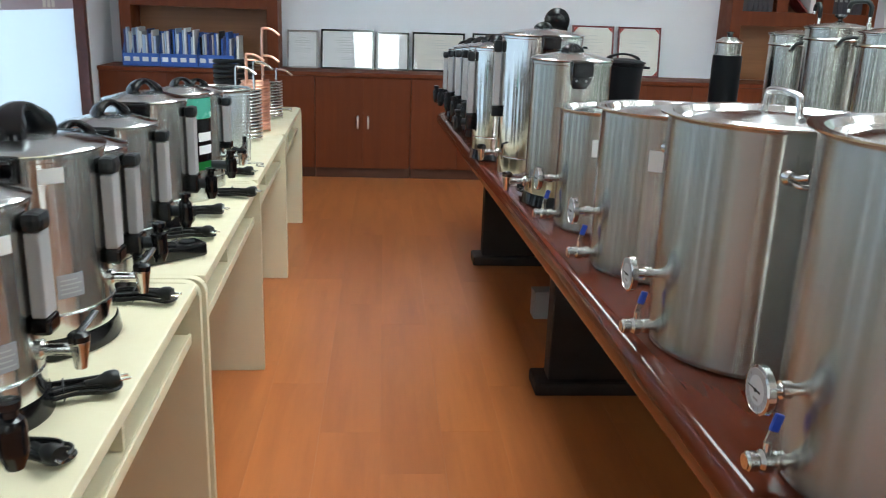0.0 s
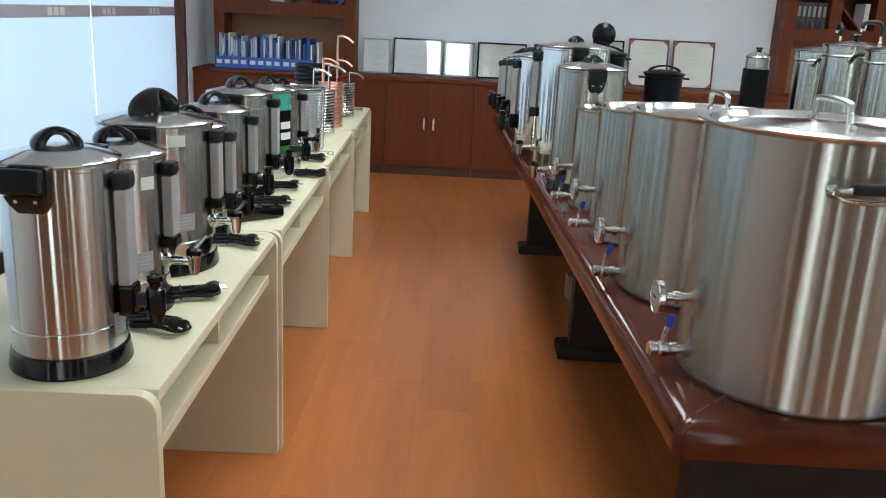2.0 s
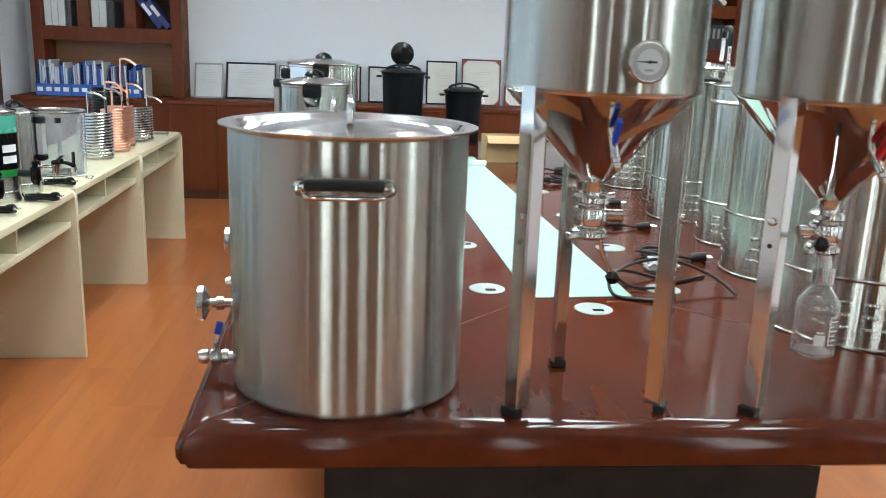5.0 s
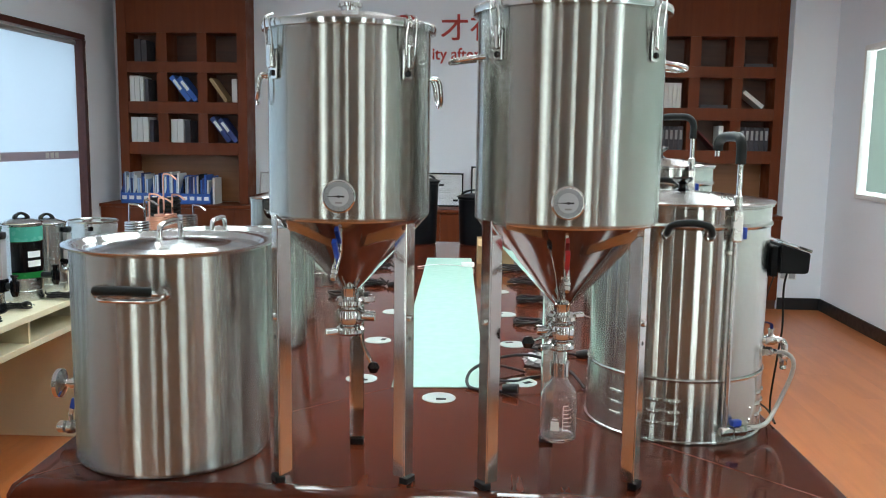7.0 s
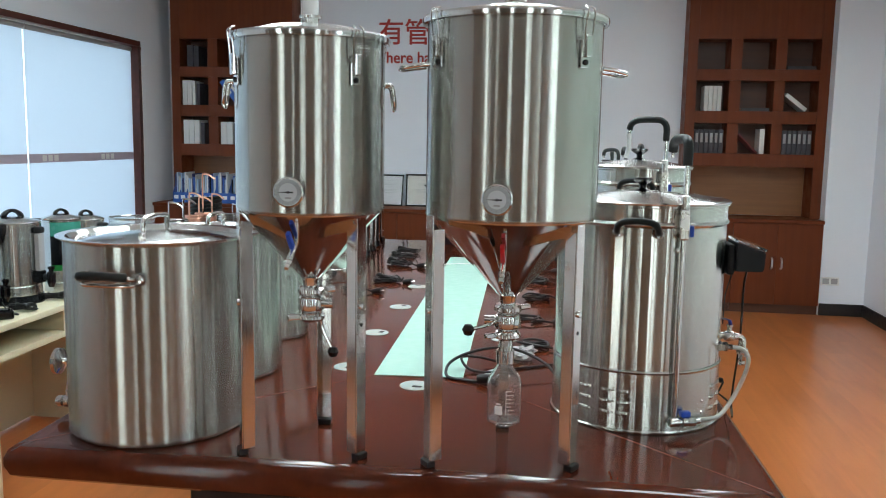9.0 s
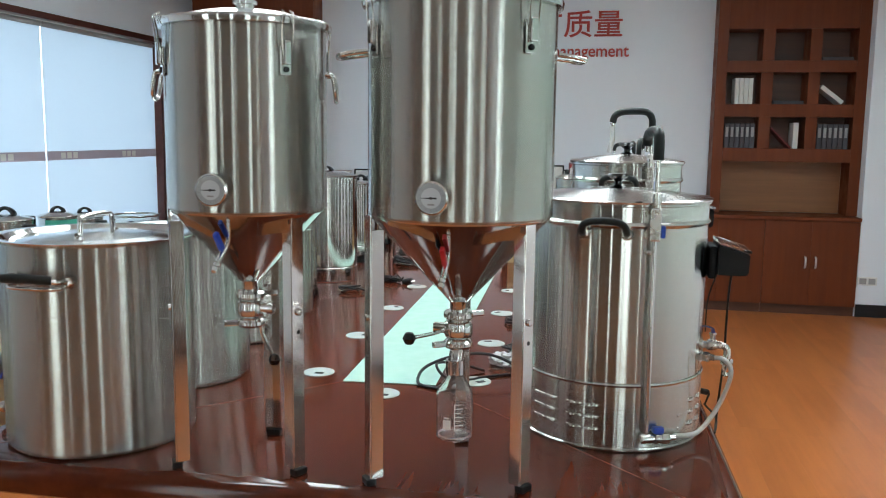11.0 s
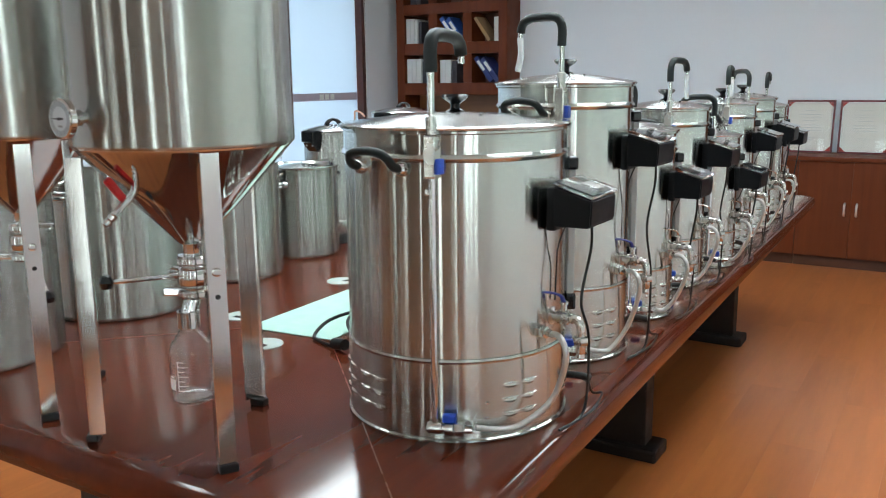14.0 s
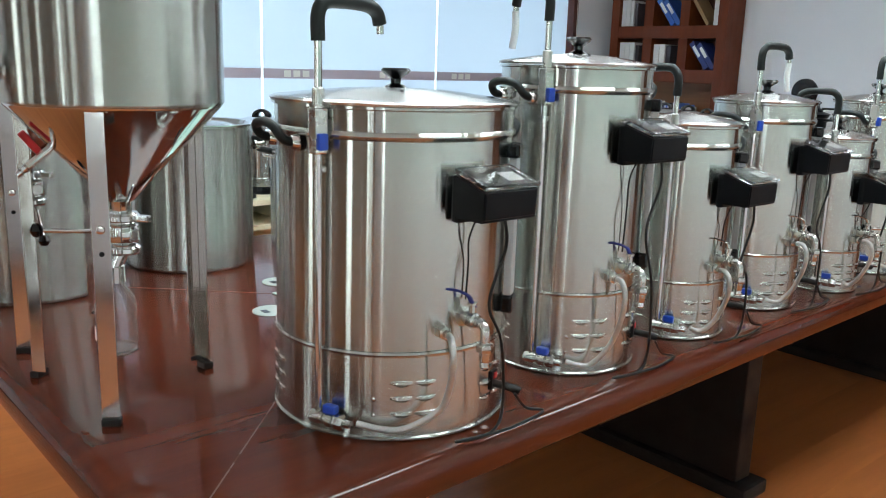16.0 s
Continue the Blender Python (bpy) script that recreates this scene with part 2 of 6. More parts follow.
def block(x0, x1, y0, y1, z0, z1, bevel=0.0, bm=None):
    own = bm or bmesh.new()
    before = set(own.faces)
    m = Matrix.LocRotScale(((x0 + x1) / 2, (y0 + y1) / 2, (z0 + z1) / 2), None, (x1 - x0, y1 - y0, z1 - z0))
    made = bmesh.ops.create_cube(own, size=1, matrix=m)
    if bevel:
        edges = {e for v in made["verts"] for e in v.link_edges}
        bmesh.ops.bevel(own, geom=list(edges), offset=bevel, segments=2, affect="EDGES", profile=0.6)
    for f in own.faces:
        if f not in before:
            f.material_index = 1
    return own


def lathe(profile, segments=56, m=Matrix(), bm=None):
    """Turns (radius, height) pairs round z."""
    own = bm or bmesh.new()
    rings = []
    full = []
    for (r0, z0), (r1, z1) in zip(profile, profile[1:]):
        full.append((r0, z0))
        d = math.hypot(r1 - r0, z1 - z0)
        if d > 0.025:
            full += [(r0 + (r1 - r0) * f, z0 + (z1 - z0) * f) for f in (0.0015 / d, 1 - 0.0015 / d)]
    full.append(profile[-1])
    for r, z in full:
        if r < 1e-5:
            rings.append([own.verts.new(m @ Vector((0, 0, z)))])
        else:
            rings.append([own.verts.new(m @ Vector((r * math.cos(a), r * math.sin(a), z))) for a in (2 * math.pi * i / segments for i in range(segments))])
    for a, b in zip(rings, rings[1:]):
        if len(a) == 1 and len(b) == 1:
            continue
        for i in range(segments):
            j = (i + 1) % segments
            if len(a) == 1:
                own.faces.new((a[0], b[i], b[j]))
            elif len(b) == 1:
                own.faces.new((a[i], a[j], b[0]))
            else:
                own.faces.new((a[i], a[j], b[j], b[i]))
    return own


def smooth_line(points, steps=6):
    pts = [Vector(p) for p in points]
    if len(pts) < 3:
        return pts
    ext = [2 * pts[0] - pts[1], *pts, 2 * pts[-1] - pts[-2]]
    out = []
    for i in range(1, len(ext) - 2):
        p0, p1, p2, p3 = ext[i - 1:i + 3]
        for k in range(steps):
            t = k / steps
            out.append(0.5 * ((2 * p1) + (p2 - p0) * t + (2 * p0 - 5 * p1 + 4 * p2 - p3) * t * t + (3 * p1 - p0 - 3 * p2 + p3) * t ** 3))
    out.append(pts[-1])
    return out


def tube(points, r, segments=10, steps=6, bm=None, flat=1.0):
    """A round rod along a smooth line. flat squeezes it along z."""
    own = bm or bmesh.new()
    line = smooth_line(points, steps)
    side = None
    rings = []
    for i, p in enumerate(line):
        d = (line[min(i + 1, len(line) - 1)] - line[max(i - 1, 0)]).normalized()
        if side is None:
            side = d.orthogonal().normalized()
        side = (side - d * side.dot(d)).normalized()
        up = d.cross(side)
        ring = []
        for k in range(segments):
            a = 2 * math.pi * k / segments
            v = (side * math.cos(a) + up * math.sin(a)) * r
            v.z *= flat
            ring.append(own.verts.new(p + v))
        rings.append(ring)
    for a, b in zip(rings, rings[1:]):
        for k in range(segments):
            j = (k + 1) % segments
            own.faces.new((a[k], a[j], b[j], b[k]))
    own.faces.new(rings[0][::-1])
    own.faces.new(rings[-1])
    return own


def prism(outline, z0, z1, bevel=0.0, bm=None):
    own = bm or bmesh.new()
    low = [own.verts.new((x, y, z0)) for x, y in outline]
    high = [own.verts.new((x, y, z1)) for x, y in outline]
    n = len(outline)
    faces = [own.faces.new(low[::-1]), own.faces.new(high)]
    for i in range(n):
        j = (i + 1) % n
        faces.append(own.faces.new((low[i], low[j], high[j], high[i])))
    if bevel:
        bmesh.ops.bevel(own, geom=list({e for f in faces for e in f.edges}), offset=bevel, segments=2, affect="EDGES", profile=0.6)
    for f in own.faces:
        f.material_index = 1
    return own


def radial(angle, r, z, spin=0.0):
    """The pose on a round wall at that angle, with local x pointing outwards."""
    a = radians(angle)
    return pose(r * math.cos(a), r * math.sin(a), z, spin, 0, angle)


X_AXIS = Matrix.Rotation(radians(90), 4, "Y")


def wall_patch(r, a0, a1, z0, z1, thick=0.0012, steps=8):
    """A thin sheet bent round a wall of radius r, such as a sticker."""
    bm = bmesh.new()
    rows = []
    for i in range(steps + 1):
        a = radians(a0 + (a1 - a0) * i / steps)
        c, s = math.cos(a), math.sin(a)
        rows.append([bm.verts.new((q * c, q * s, z)) for q, z in ((r, z0), (r + thick, z0), (r + thick, z1), (r, z1))])
    for a, b in zip(rows, rows[1:]):
        for k in range(4):
            j = (k + 1) % 4
            bm.faces.new((a[k], a[j], b[j], b[k]))
    bm.faces.new(rows[0][::-1])
    bm.faces.new(rows[-1])
    return bm

# ---- the room ----


def wall_with_opening(name, along, u0, u1, v0, v1, thick, hole, at, label):
    """A wall with one opening: u runs along it, v is height; hole = (u0, u1, v0, v1)."""
    bm = bmesh.new()
    h0, h1, k0, k1 = hole
    for a, b, c, d in ((u0, h0, v0, v1), (h1, u1, v0, v1), (h0, h1, v0, k0), (h0, h1, k1, v1)):
        if b - a > 0.01 and d - c > 0.01:
            if along == "y":
                block(min(at, at + thick), max(at, at + thick), a, b, c, d, bm=bm)
            else:
                block(a, b, min(at, at + thick), max(at, at + thick), c, d, bm=bm)
    return structure(part(name, bm, PLASTER), label)


WIN_W = (1.0, 6.75, 0.33, 2.27)
WIN_E = (-1.3, 6.38, 1.02, 2.2)
WIN_S = (-1.30, 4.80, 0.11, 2.7)
structure(part("wall_north", block(WEST - 0.3, EAST + 0.3, NORTH, NORTH + 0.2, 0, CEIL), PLASTER), "pale grey painted wall behind the cabinets")
wall_with_opening("wall_west", "y", SOUTH - 0.3, NORTH, 0, CEIL, -0.25, WIN_W, WEST, "pale painted wall with a wide window")
wall_with_opening("wall_east", "y", SOUTH - 0.3, NORTH, 0, CEIL, 0.25, WIN_E, EAST, "pale painted wall with a blind-covered window")
wall_with_opening("wall_south", "x", WEST, EAST, 0, CEIL, -0.25, WIN_S, SOUTH, "pale unseen wall with an opening for added windows")
structure(part("wall_pier", block(4.60, EAST, 6.95, NORTH, 0, CEIL, 0.004), PLASTER), "pale painted pier beside the bookcase")
structure(part("ceiling", block(WEST - 0.3, EAST + 0.3, SOUTH - 0.3, NORTH + 0.2, CEIL, CEIL + 0.15), CEILING), "plain white ceiling")


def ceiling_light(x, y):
    ob = thing("ceiling_light", "white flat panel lamp assumed on the unseen ceiling", "lamp", pose(x, y, CEIL), "ceiling panel lamps")
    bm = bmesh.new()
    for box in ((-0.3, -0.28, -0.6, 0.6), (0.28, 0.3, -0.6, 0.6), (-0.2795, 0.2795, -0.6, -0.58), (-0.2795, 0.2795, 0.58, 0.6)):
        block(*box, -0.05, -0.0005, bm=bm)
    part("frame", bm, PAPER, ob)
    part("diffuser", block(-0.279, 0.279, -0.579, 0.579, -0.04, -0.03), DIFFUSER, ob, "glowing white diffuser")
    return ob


# Unseen lamps: the first placed by certificate glare, the rest added to brighten.
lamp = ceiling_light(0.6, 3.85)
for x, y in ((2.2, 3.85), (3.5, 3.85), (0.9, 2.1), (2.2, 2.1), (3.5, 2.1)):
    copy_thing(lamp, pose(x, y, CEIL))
for name, box in (("baseboard_pier", (4.603, EAST - 0.012, 6.938, 6.95)), ("baseboard_east", (EAST - 0.012, EAST, SOUTH, 6.95)), ("baseboard_west", (WEST, WEST + 0.012, SOUTH, 6.9)), ("baseboard_south", (WEST + 0.012, EAST - 0.012, SOUTH, SOUTH + 0.012))):
    structure(part(name, block(*box, 0.001, 0.105, 0.003), SKIRTING), "glossy black skirting board")

floor = structure(part("floor", block(WEST - 0.3, EAST + 0.3, SOUTH - 0.3, NORTH + 0.2, -0.12, -0.008), UNDERLAY), "orange-brown laminate plank floor")

# west window: dark frame, five cloth blinds with a printed band
win = structure(new("window_west"), "wide window with pale blue cloth blinds")
y0, y1, z0, z1 = WIN_W
part("frame_top", block(WEST - 0.10, WEST + 0.02, y0, y1, z1 - 0.035, z1 + 0.012, 0.004), FRAME_WOOD, win)
part("frame_bottom", block(WEST - 0.10, WEST + 0.025, y0, y1, z0 - 0.02, z0 + 0.035, 0.004), FRAME_WOOD, win)
part("frame_side", block(WEST - 0.10, WEST + 0.02, y1 - 0.045, y1 + 0.012, z0 + 0.036, z1 - 0.036, 0.004), FRAME_WOOD, win)
part("frame_side", block(WEST - 0.10, WEST + 0.02, y0 - 0.012, y0 + 0.045, z0 + 0.036, z1 - 0.036, 0.004), FRAME_WOOD, win)
part("glass_pane", block(WEST - 0.20, WEST - 0.195, y0, y1, z0, z1), GLASS, win).visible_shadow = False
BLIND_W = 1.535
for i in range(6):
    b1 = y1 - 0.05 - i * (BLIND_W + 0.018)
    b0 = max(b1 - BLIND_W, y0 + 0.05)
    if b1 - b0 < 0.3:
        continue
    blind = part("blind", block(WEST - 0.055, WEST - 0.052, b0, b1, z0 + 0.035, z1 - 0.07), BLIND, win, "pale blue translucent roller blind")
    part("roller", lathe(((0, b0), (0.022, b0), (0.022, b1), (0, b1)), 16, Matrix.Translation((WEST - 0.06, 0, z1 - 0.06)) @ Matrix.Rotation(radians(-90), 4, "X")), GREY_STRIP, blind)
    band = part("printed_band", block(WEST - 0.0515, WEST - 0.0505, b0, b1, 1.225, 1.292), BAND, blind, "dusty mauve printed band")
    bm = bmesh.new()
    for k in range(6):
        u = b0 + 0.16 + k * 0.075 + (0.6 if k > 2 else 0)
        if u + 0.05 < b1:
            block(WEST - 0.050, WEST - 0.0495, u, u + 0.055, 1.236, 1.281, bm=bm)
    part("print_block", bm, PAPER, blind)
cord = tube([(WEST + 0.03, 6.735, 2.2), (WEST + 0.032, 6.74, 1.5), (WEST + 0.03, 6.735, 0.8), (WEST + 0.028, 6.75, 0.5)], 0.003, 6)
part("pull_cord", cord, PAPER, win)

# east window: bare south end and mullions are added to streak the reflections
win = structure(new("window_east"), "window with a grey-green blind and white frame")
y0, y1, z0, z1 = WIN_E
for name, box in (("frame_bottom", (EAST - 0.015, EAST + 0.10, y0, y1, z0, z0 + 0.035)), ("frame_top", (EAST - 0.015, EAST + 0.10, y0, y1, z1 - 0.04, z1)), ("frame_side", (EAST - 0.015, EAST + 0.10, y1 - 0.035, y1, z0 + 0.036, z1 - 0.041)), ("frame_side", (EAST - 0.015, EAST + 0.10, y0, y0 + 0.035, z0 + 0.036, z1 - 0.041))):
    part(name, block(*box, 0.003), PAPER, win)
part("glass_pane", block(EAST + 0.19, EAST + 0.195, y0, y1, z0, z1), GLASS, win).visible_shadow = False
for i in range(5):
    b0 = y0 + (0.06 if i else 0.65) + i * 1.512 * (1 if i else 0)
    b1 = y0 + 0.06 + i * 1.512 + 1.49 if i < 4 else y1 - 0.065
    b = part("blind", block(EAST + 0.045, EAST + 0.048, b0, b1, z0 + 0.06, z1 - 0.045), BLIND_EAST, win, "grey-green roller blind")
    if i:
        part("added_mullion", block(EAST + 0.05, EAST + 0.10, b0 - 0.05, b0 + 0.03, z0 + 0.036, z1 - 0.041, 0.003), PAPER, win)

# south window, out of view: panes and panels added to streak the steel
win = structure(new("window_south"), "added row of unseen panes and panels that streak reflections")
x0, x1, z0, z1 = WIN_S
for name, box in (("frame_bottom", (x0, x1, SOUTH - 0.1, SOUTH + 0.02, z0, z0 + 0.04)), ("frame_top", (x0, x1, SOUTH - 0.1, SOUTH + 0.02, z1 - 0.04, z1)), ("frame_side", (x0, x0 + 0.04, SOUTH - 0.1, SOUTH + 0.02, z0 + 0.041, z1 - 0.041)), ("frame_side", (x1 - 0.04, x1, SOUTH - 0.1, SOUTH + 0.02, z0 + 0.041, z1 - 0.041))):
    part(name, block(*box, 0.003), FRAME_WOOD, win)
PANES = ((0.2, 0.38), (1.3, 1.8), (2.5, 2.62), (3.45, 3.6), (4.55, 4.95), (5.6, 5.85))
STRIPS = [x0 + 0.04, *(x0 + u for pane in PANES for u in pane), x1 - 0.04]
for k, (a, b) in enumerate(zip(STRIPS, STRIPS[1:])):
    if k % 2 == 0:
        part("infill_panel", block(a, b, SOUTH - 0.2, SOUTH - 0.02, z0 + 0.041, z1 - 0.041, 0.003), REFLECTED_PANEL, win)
    else:
        part("glass_pane", block(a + 0.001, b - 0.001, SOUTH - 0.06, SOUTH - 0.055, z0 + 0.041, z1 - 0.041), GLASS, win).visible_shadow = False

plate = thing("wall_socket", "white double socket plate low on the pier", "socket", pose(4.68, 6.948, 0.30))
part("plate", block(-0.075, 0.075, -0.008, 0, -0.035, 0.035, 0.003), PAPER, plate)
for dx in (-0.035, 0.035):
    part("socket_face", block(dx - 0.026, dx + 0.026, -0.011, -0.0085, -0.024, 0.024, 0.002), GREY_STRIP, plate)


# ---- writing on the north wall ----


def lettering(name, text, size, x, z, width, label, bold=0.018):
    curve = bpy.data.curves.new(name, "FONT")
    curve.body, curve.size, curve.extrude, curve.offset = text, size, 0.006, size * bold
    tmp = bpy.data.objects.new(name, curve)
    scene.collection.objects.link(tmp)
    me = bpy.data.meshes.new_from_object(tmp.evaluated_get(bpy.context.evaluated_depsgraph_get()))
    bpy.data.objects.remove(tmp)
    xs = [v.co.x for v in me.vertices] or [0, 1]
    k = width / max(max(xs) - min(xs), 1e-3)
    me.transform(Matrix.Diagonal((k, 1, 1, 1)) @ Matrix.Translation((-min(xs), 0, 0)))
    me.materials.clear()
    me.materials.append(SIGN_RED)
    ob = new(name, me)
    ob.matrix_basis = pose(x, NORTH - 0.008, z, 90, 0, 0)
    return tagged(ob, label, "sign")


lettering("wall_sign", "There have quality after management", 0.148, 0.622, 2.155, 2.08, "red raised English slogan lettering on the wall", 0.012)
lettering("wall_sign", "有管理", 0.25, 0.632, 2.345, 0.74, "red raised Chinese slogan lettering on the wall", 0.007)
lettering("wall_sign", "才有质量", 0.25, 1.60, 2.345, 1.04, "red raised Chinese slogan lettering on the wall", 0.007)

# ---- back wall cabinets, worktop and bookcases ----
CAB_Y = 6.93


def cabinet_unit():
    ob = thing("base_cabinet", "reddish-brown two-door base cabinet with bar handles", "cabinet", Matrix(), "base cabinets along the wall")
    w = 0.735
    bm = bmesh.new()
    for box in ((0.001, 0.018, 0.022, 0.425, 0.08, 0.785), (w - 0.018, w - 0.001, 0.022, 0.425, 0.08, 0.785), (0.019, w - 0.019, 0.022, 0.425, 0.08, 0.098), (0.019, w - 0.019, 0.41, 0.425, 0.099, 0.785)):
        block(*box, bm=bm)
    part("carcass", bm, CABINET, ob)
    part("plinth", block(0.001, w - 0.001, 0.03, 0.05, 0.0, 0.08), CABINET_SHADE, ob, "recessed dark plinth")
    for k, x in enumerate((0.0006, w / 2 + 0.0006)):
        d = part("door", block(x, x + w / 2 - 0.0012, 0.0, 0.02, 0.0815, 0.784, 0.0008), CABINET, ob)
        hx = w / 2 - 0.04 if k == 0 else w / 2 + 0.04
        part("handle", tube([(hx, 0.0, 0.395), (hx, -0.024, 0.405), (hx, -0.028, 0.44), (hx, -0.024, 0.475), (hx, 0.0, 0.485)], 0.008, 8, 5), HANDLE_METAL, d, "curved satin metal handle")
    return ob


unit = cabinet_unit()
unit.matrix_basis = pose(-1.307, CAB_Y, 0)
for i in range(1, 8):
    copy_thing(unit, pose(-1.307 + i * 0.738, CAB_Y, 0))
worktop = part("worktop", block(-1.44, 4.597, CAB_Y - 0.022, NORTH - 0.001, 0.787, 0.818, 0.006), CABINET)
tagged(worktop, "long reddish-brown veneered top over the base cabinets", "worktop")
part("filler_panel", block(-1.44, -1.309, CAB_Y + 0.01, CAB_Y + 0.03, 0.0, 0.785), CABINET, worktop)

CELL_X = ((0.085, 0.36), (0.455, 0.73), (0.82, 1.095))


def bookcase(x):
    ob = thing("bookcase", "reddish-brown built-in bookcase with square cubbyholes", "bookcase", pose(x, 7.08, 0.82), "built-in bookcases")
    top, depth = CEIL - 0.83, 0.274
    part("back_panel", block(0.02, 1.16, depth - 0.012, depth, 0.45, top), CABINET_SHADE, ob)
    part("niche_back", block(0.086, 1.094, depth - 0.016, depth - 0.0125, 0.001, 0.449), NICHE_BACK, ob, "lighter veneer niche back")
    for a, b in ((0.0, 0.085), (1.095, 1.18)):
        part("side_panel", block(a, b, 0, depth - 0.013, 0.0, top, 0.002), CABINET, ob)
    rails = [(0.44, 0.55), (0.81, 0.915), (1.175, 1.27), (1.525, top)]
    for z0, z1 in rails:
        part("shelf", block(0.0855, 1.0945, 0.002, depth - 0.013, z0, z1, 0.002), CABINET, ob)
    for a, b in ((0.36, 0.455), (0.73, 0.82)):
        for (z0, z1), (w0, w1) in zip(rails, rails[1:]):
            part("divider", block(a, b, 0.003, depth - 0.013, z1 + 0.0005, w0 - 0.0005, 0.002), CABINET, ob)
    return ob


BOOK_L, BOOK_R = -1.30, 3.42
bookcase(BOOK_L)
bookcase(BOOK_R)
SHELF_Z = {0: 1.3705, 1: 1.7355, 2: 2.0905}


def book(x, z, w, h, mat, label, lean=0.0, y=7.10, depth=0.2, category="book", label_mat=None, group=""):
    ob = thing("file_binder" if category == "file" else "book", label, category, pose(x, y, z) @ pose(0, 0, 0, 0, lean, 0), group)
    part("cover", block(0, w, 0, depth, 0.0, h, 0.002), mat, ob)
    if label_mat:
        part("spine_label", block(w * 0.2, w * 0.8, -0.001, -0.0002, h * 0.45, h * 0.85), label_mat, ob, "pale spine label")
    return ob


def row_of_books(case, cell, row, items):
    x = case + CELL_X[cell][0]
    for dx, w, h, mat, label, cat, lab in items:
        book(x + dx, SHELF_Z[row], w, h, mat, label, 0, 7.11, 0.19, cat, lab, "books in the bookcase")


W, N, D = WHITE_FILE, NAVY_FILE, DARK_BOOK
row_of_books(BOOK_L, 0, 0, [(0.01, 0.055, 0.225, W, "white upright box file in a cubbyhole", "file", None), (0.067, 0.05, 0.225, W, "white upright box file in a cubbyhole", "file", None), (0.12, 0.05, 0.225, W, "white upright box file in a cubbyhole", "file", None), (0.185, 0.035, 0.2, D, "thin dark book in a cubbyhole", "book", None)])
row_of_books(BOOK_L, 1, 0, [(0.01, 0.06, 0.21, W, "white upright box file in a cubbyhole", "file", None), (0.072, 0.055, 0.21, W, "white upright box file in a cubbyhole", "file", None), (0.14, 0.05, 0.2, DARK_BOOK, "dark grey folder in a cubbyhole", "file", None)])
row_of_books(BOOK_L, 0, 1, [(0.008, 0.045, 0.23, W, "white upright box file in a cubbyhole", "file", None), (0.055, 0.045, 0.23, W, "white upright box file in a cubbyhole", "file", None), (0.105, 0.03, 0.22, W, "thin white folder in a cubbyhole", "file", None), (0.15, 0.03, 0.2, D, "thin dark folder in a cubbyhole", "file", None)])
row_of_books(BOOK_L, 0, 2, [(0.06, 0.06, 0.2, D, "dark folder in an upper cubbyhole", "file", None), (0.125, 0.05, 0.19, D, "dark folder in an upper cubbyhole", "file", None)])
row_of_books(BOOK_L, 2, 1, [(0.215, 0.045, 0.21, W, "white upright box file in a cubbyhole", "file", None)])
for cell, row, mat, lab in ((2, 0, NAVY_FILE, PAPER), (1, 1, BLUE_FILE, PAPER)):
    for dx in (0.0, 0.062):
        book(BOOK_L + CELL_X[cell][0] + 0.170 + dx, SHELF_Z[row], 0.046, 0.255 if dx else 0.27, mat, "blue lever-arch binder leaning in a cubbyhole", -38, 7.11, 0.19, "file", lab)
book(BOOK_L + CELL_X[2][0] + 0.152, SHELF_Z[1], 0.03, 0.25, TAN_BOOK, "tan folder leaning in a cubbyhole", -36, 7.11, 0.19, "file")
row_of_books(BOOK_R, 0, 1, [(0.075 + k * 0.037, 0.034, 0.215, W, "slim white upright folder in a cubbyhole", "file", None) for k in range(4)])
for cell in (0, 2):
    row_of_books(BOOK_R, cell, 0, [(0.012 + k * 0.041, 0.037, 0.205, D, "thick dark bound book with silver bands", "book", GREY_INK) for k in range(6)])
row_of_books(BOOK_R, 1, 0, [(0.19, 0.04, 0.215, W, "white upright folder in a cubbyhole", "file", None)])
book(BOOK_R + CELL_X[1][0] + 0.172, SHELF_Z[0], 0.014, 0.235, MAROON_BOOK, "thin maroon folder leaning in a cubbyhole", -45, 7.11, 0.19, "file")
book(BOOK_R + CELL_X[2][0] + 0.180, SHELF_Z[1], 0.035, 0.215, W, "white folder lying askew in a cubbyhole", -52, 7.11, 0.19, "file")
for cell, row, w in ((1, 1, 0.24), (2, 2, 0.24)):
    book(BOOK_R + CELL_X[cell][0] + 0.015, SHELF_Z[row], w, 0.03, D, "dark book lying flat in a cubbyhole", 0, 7.11, 0.19)

random.seed(5)


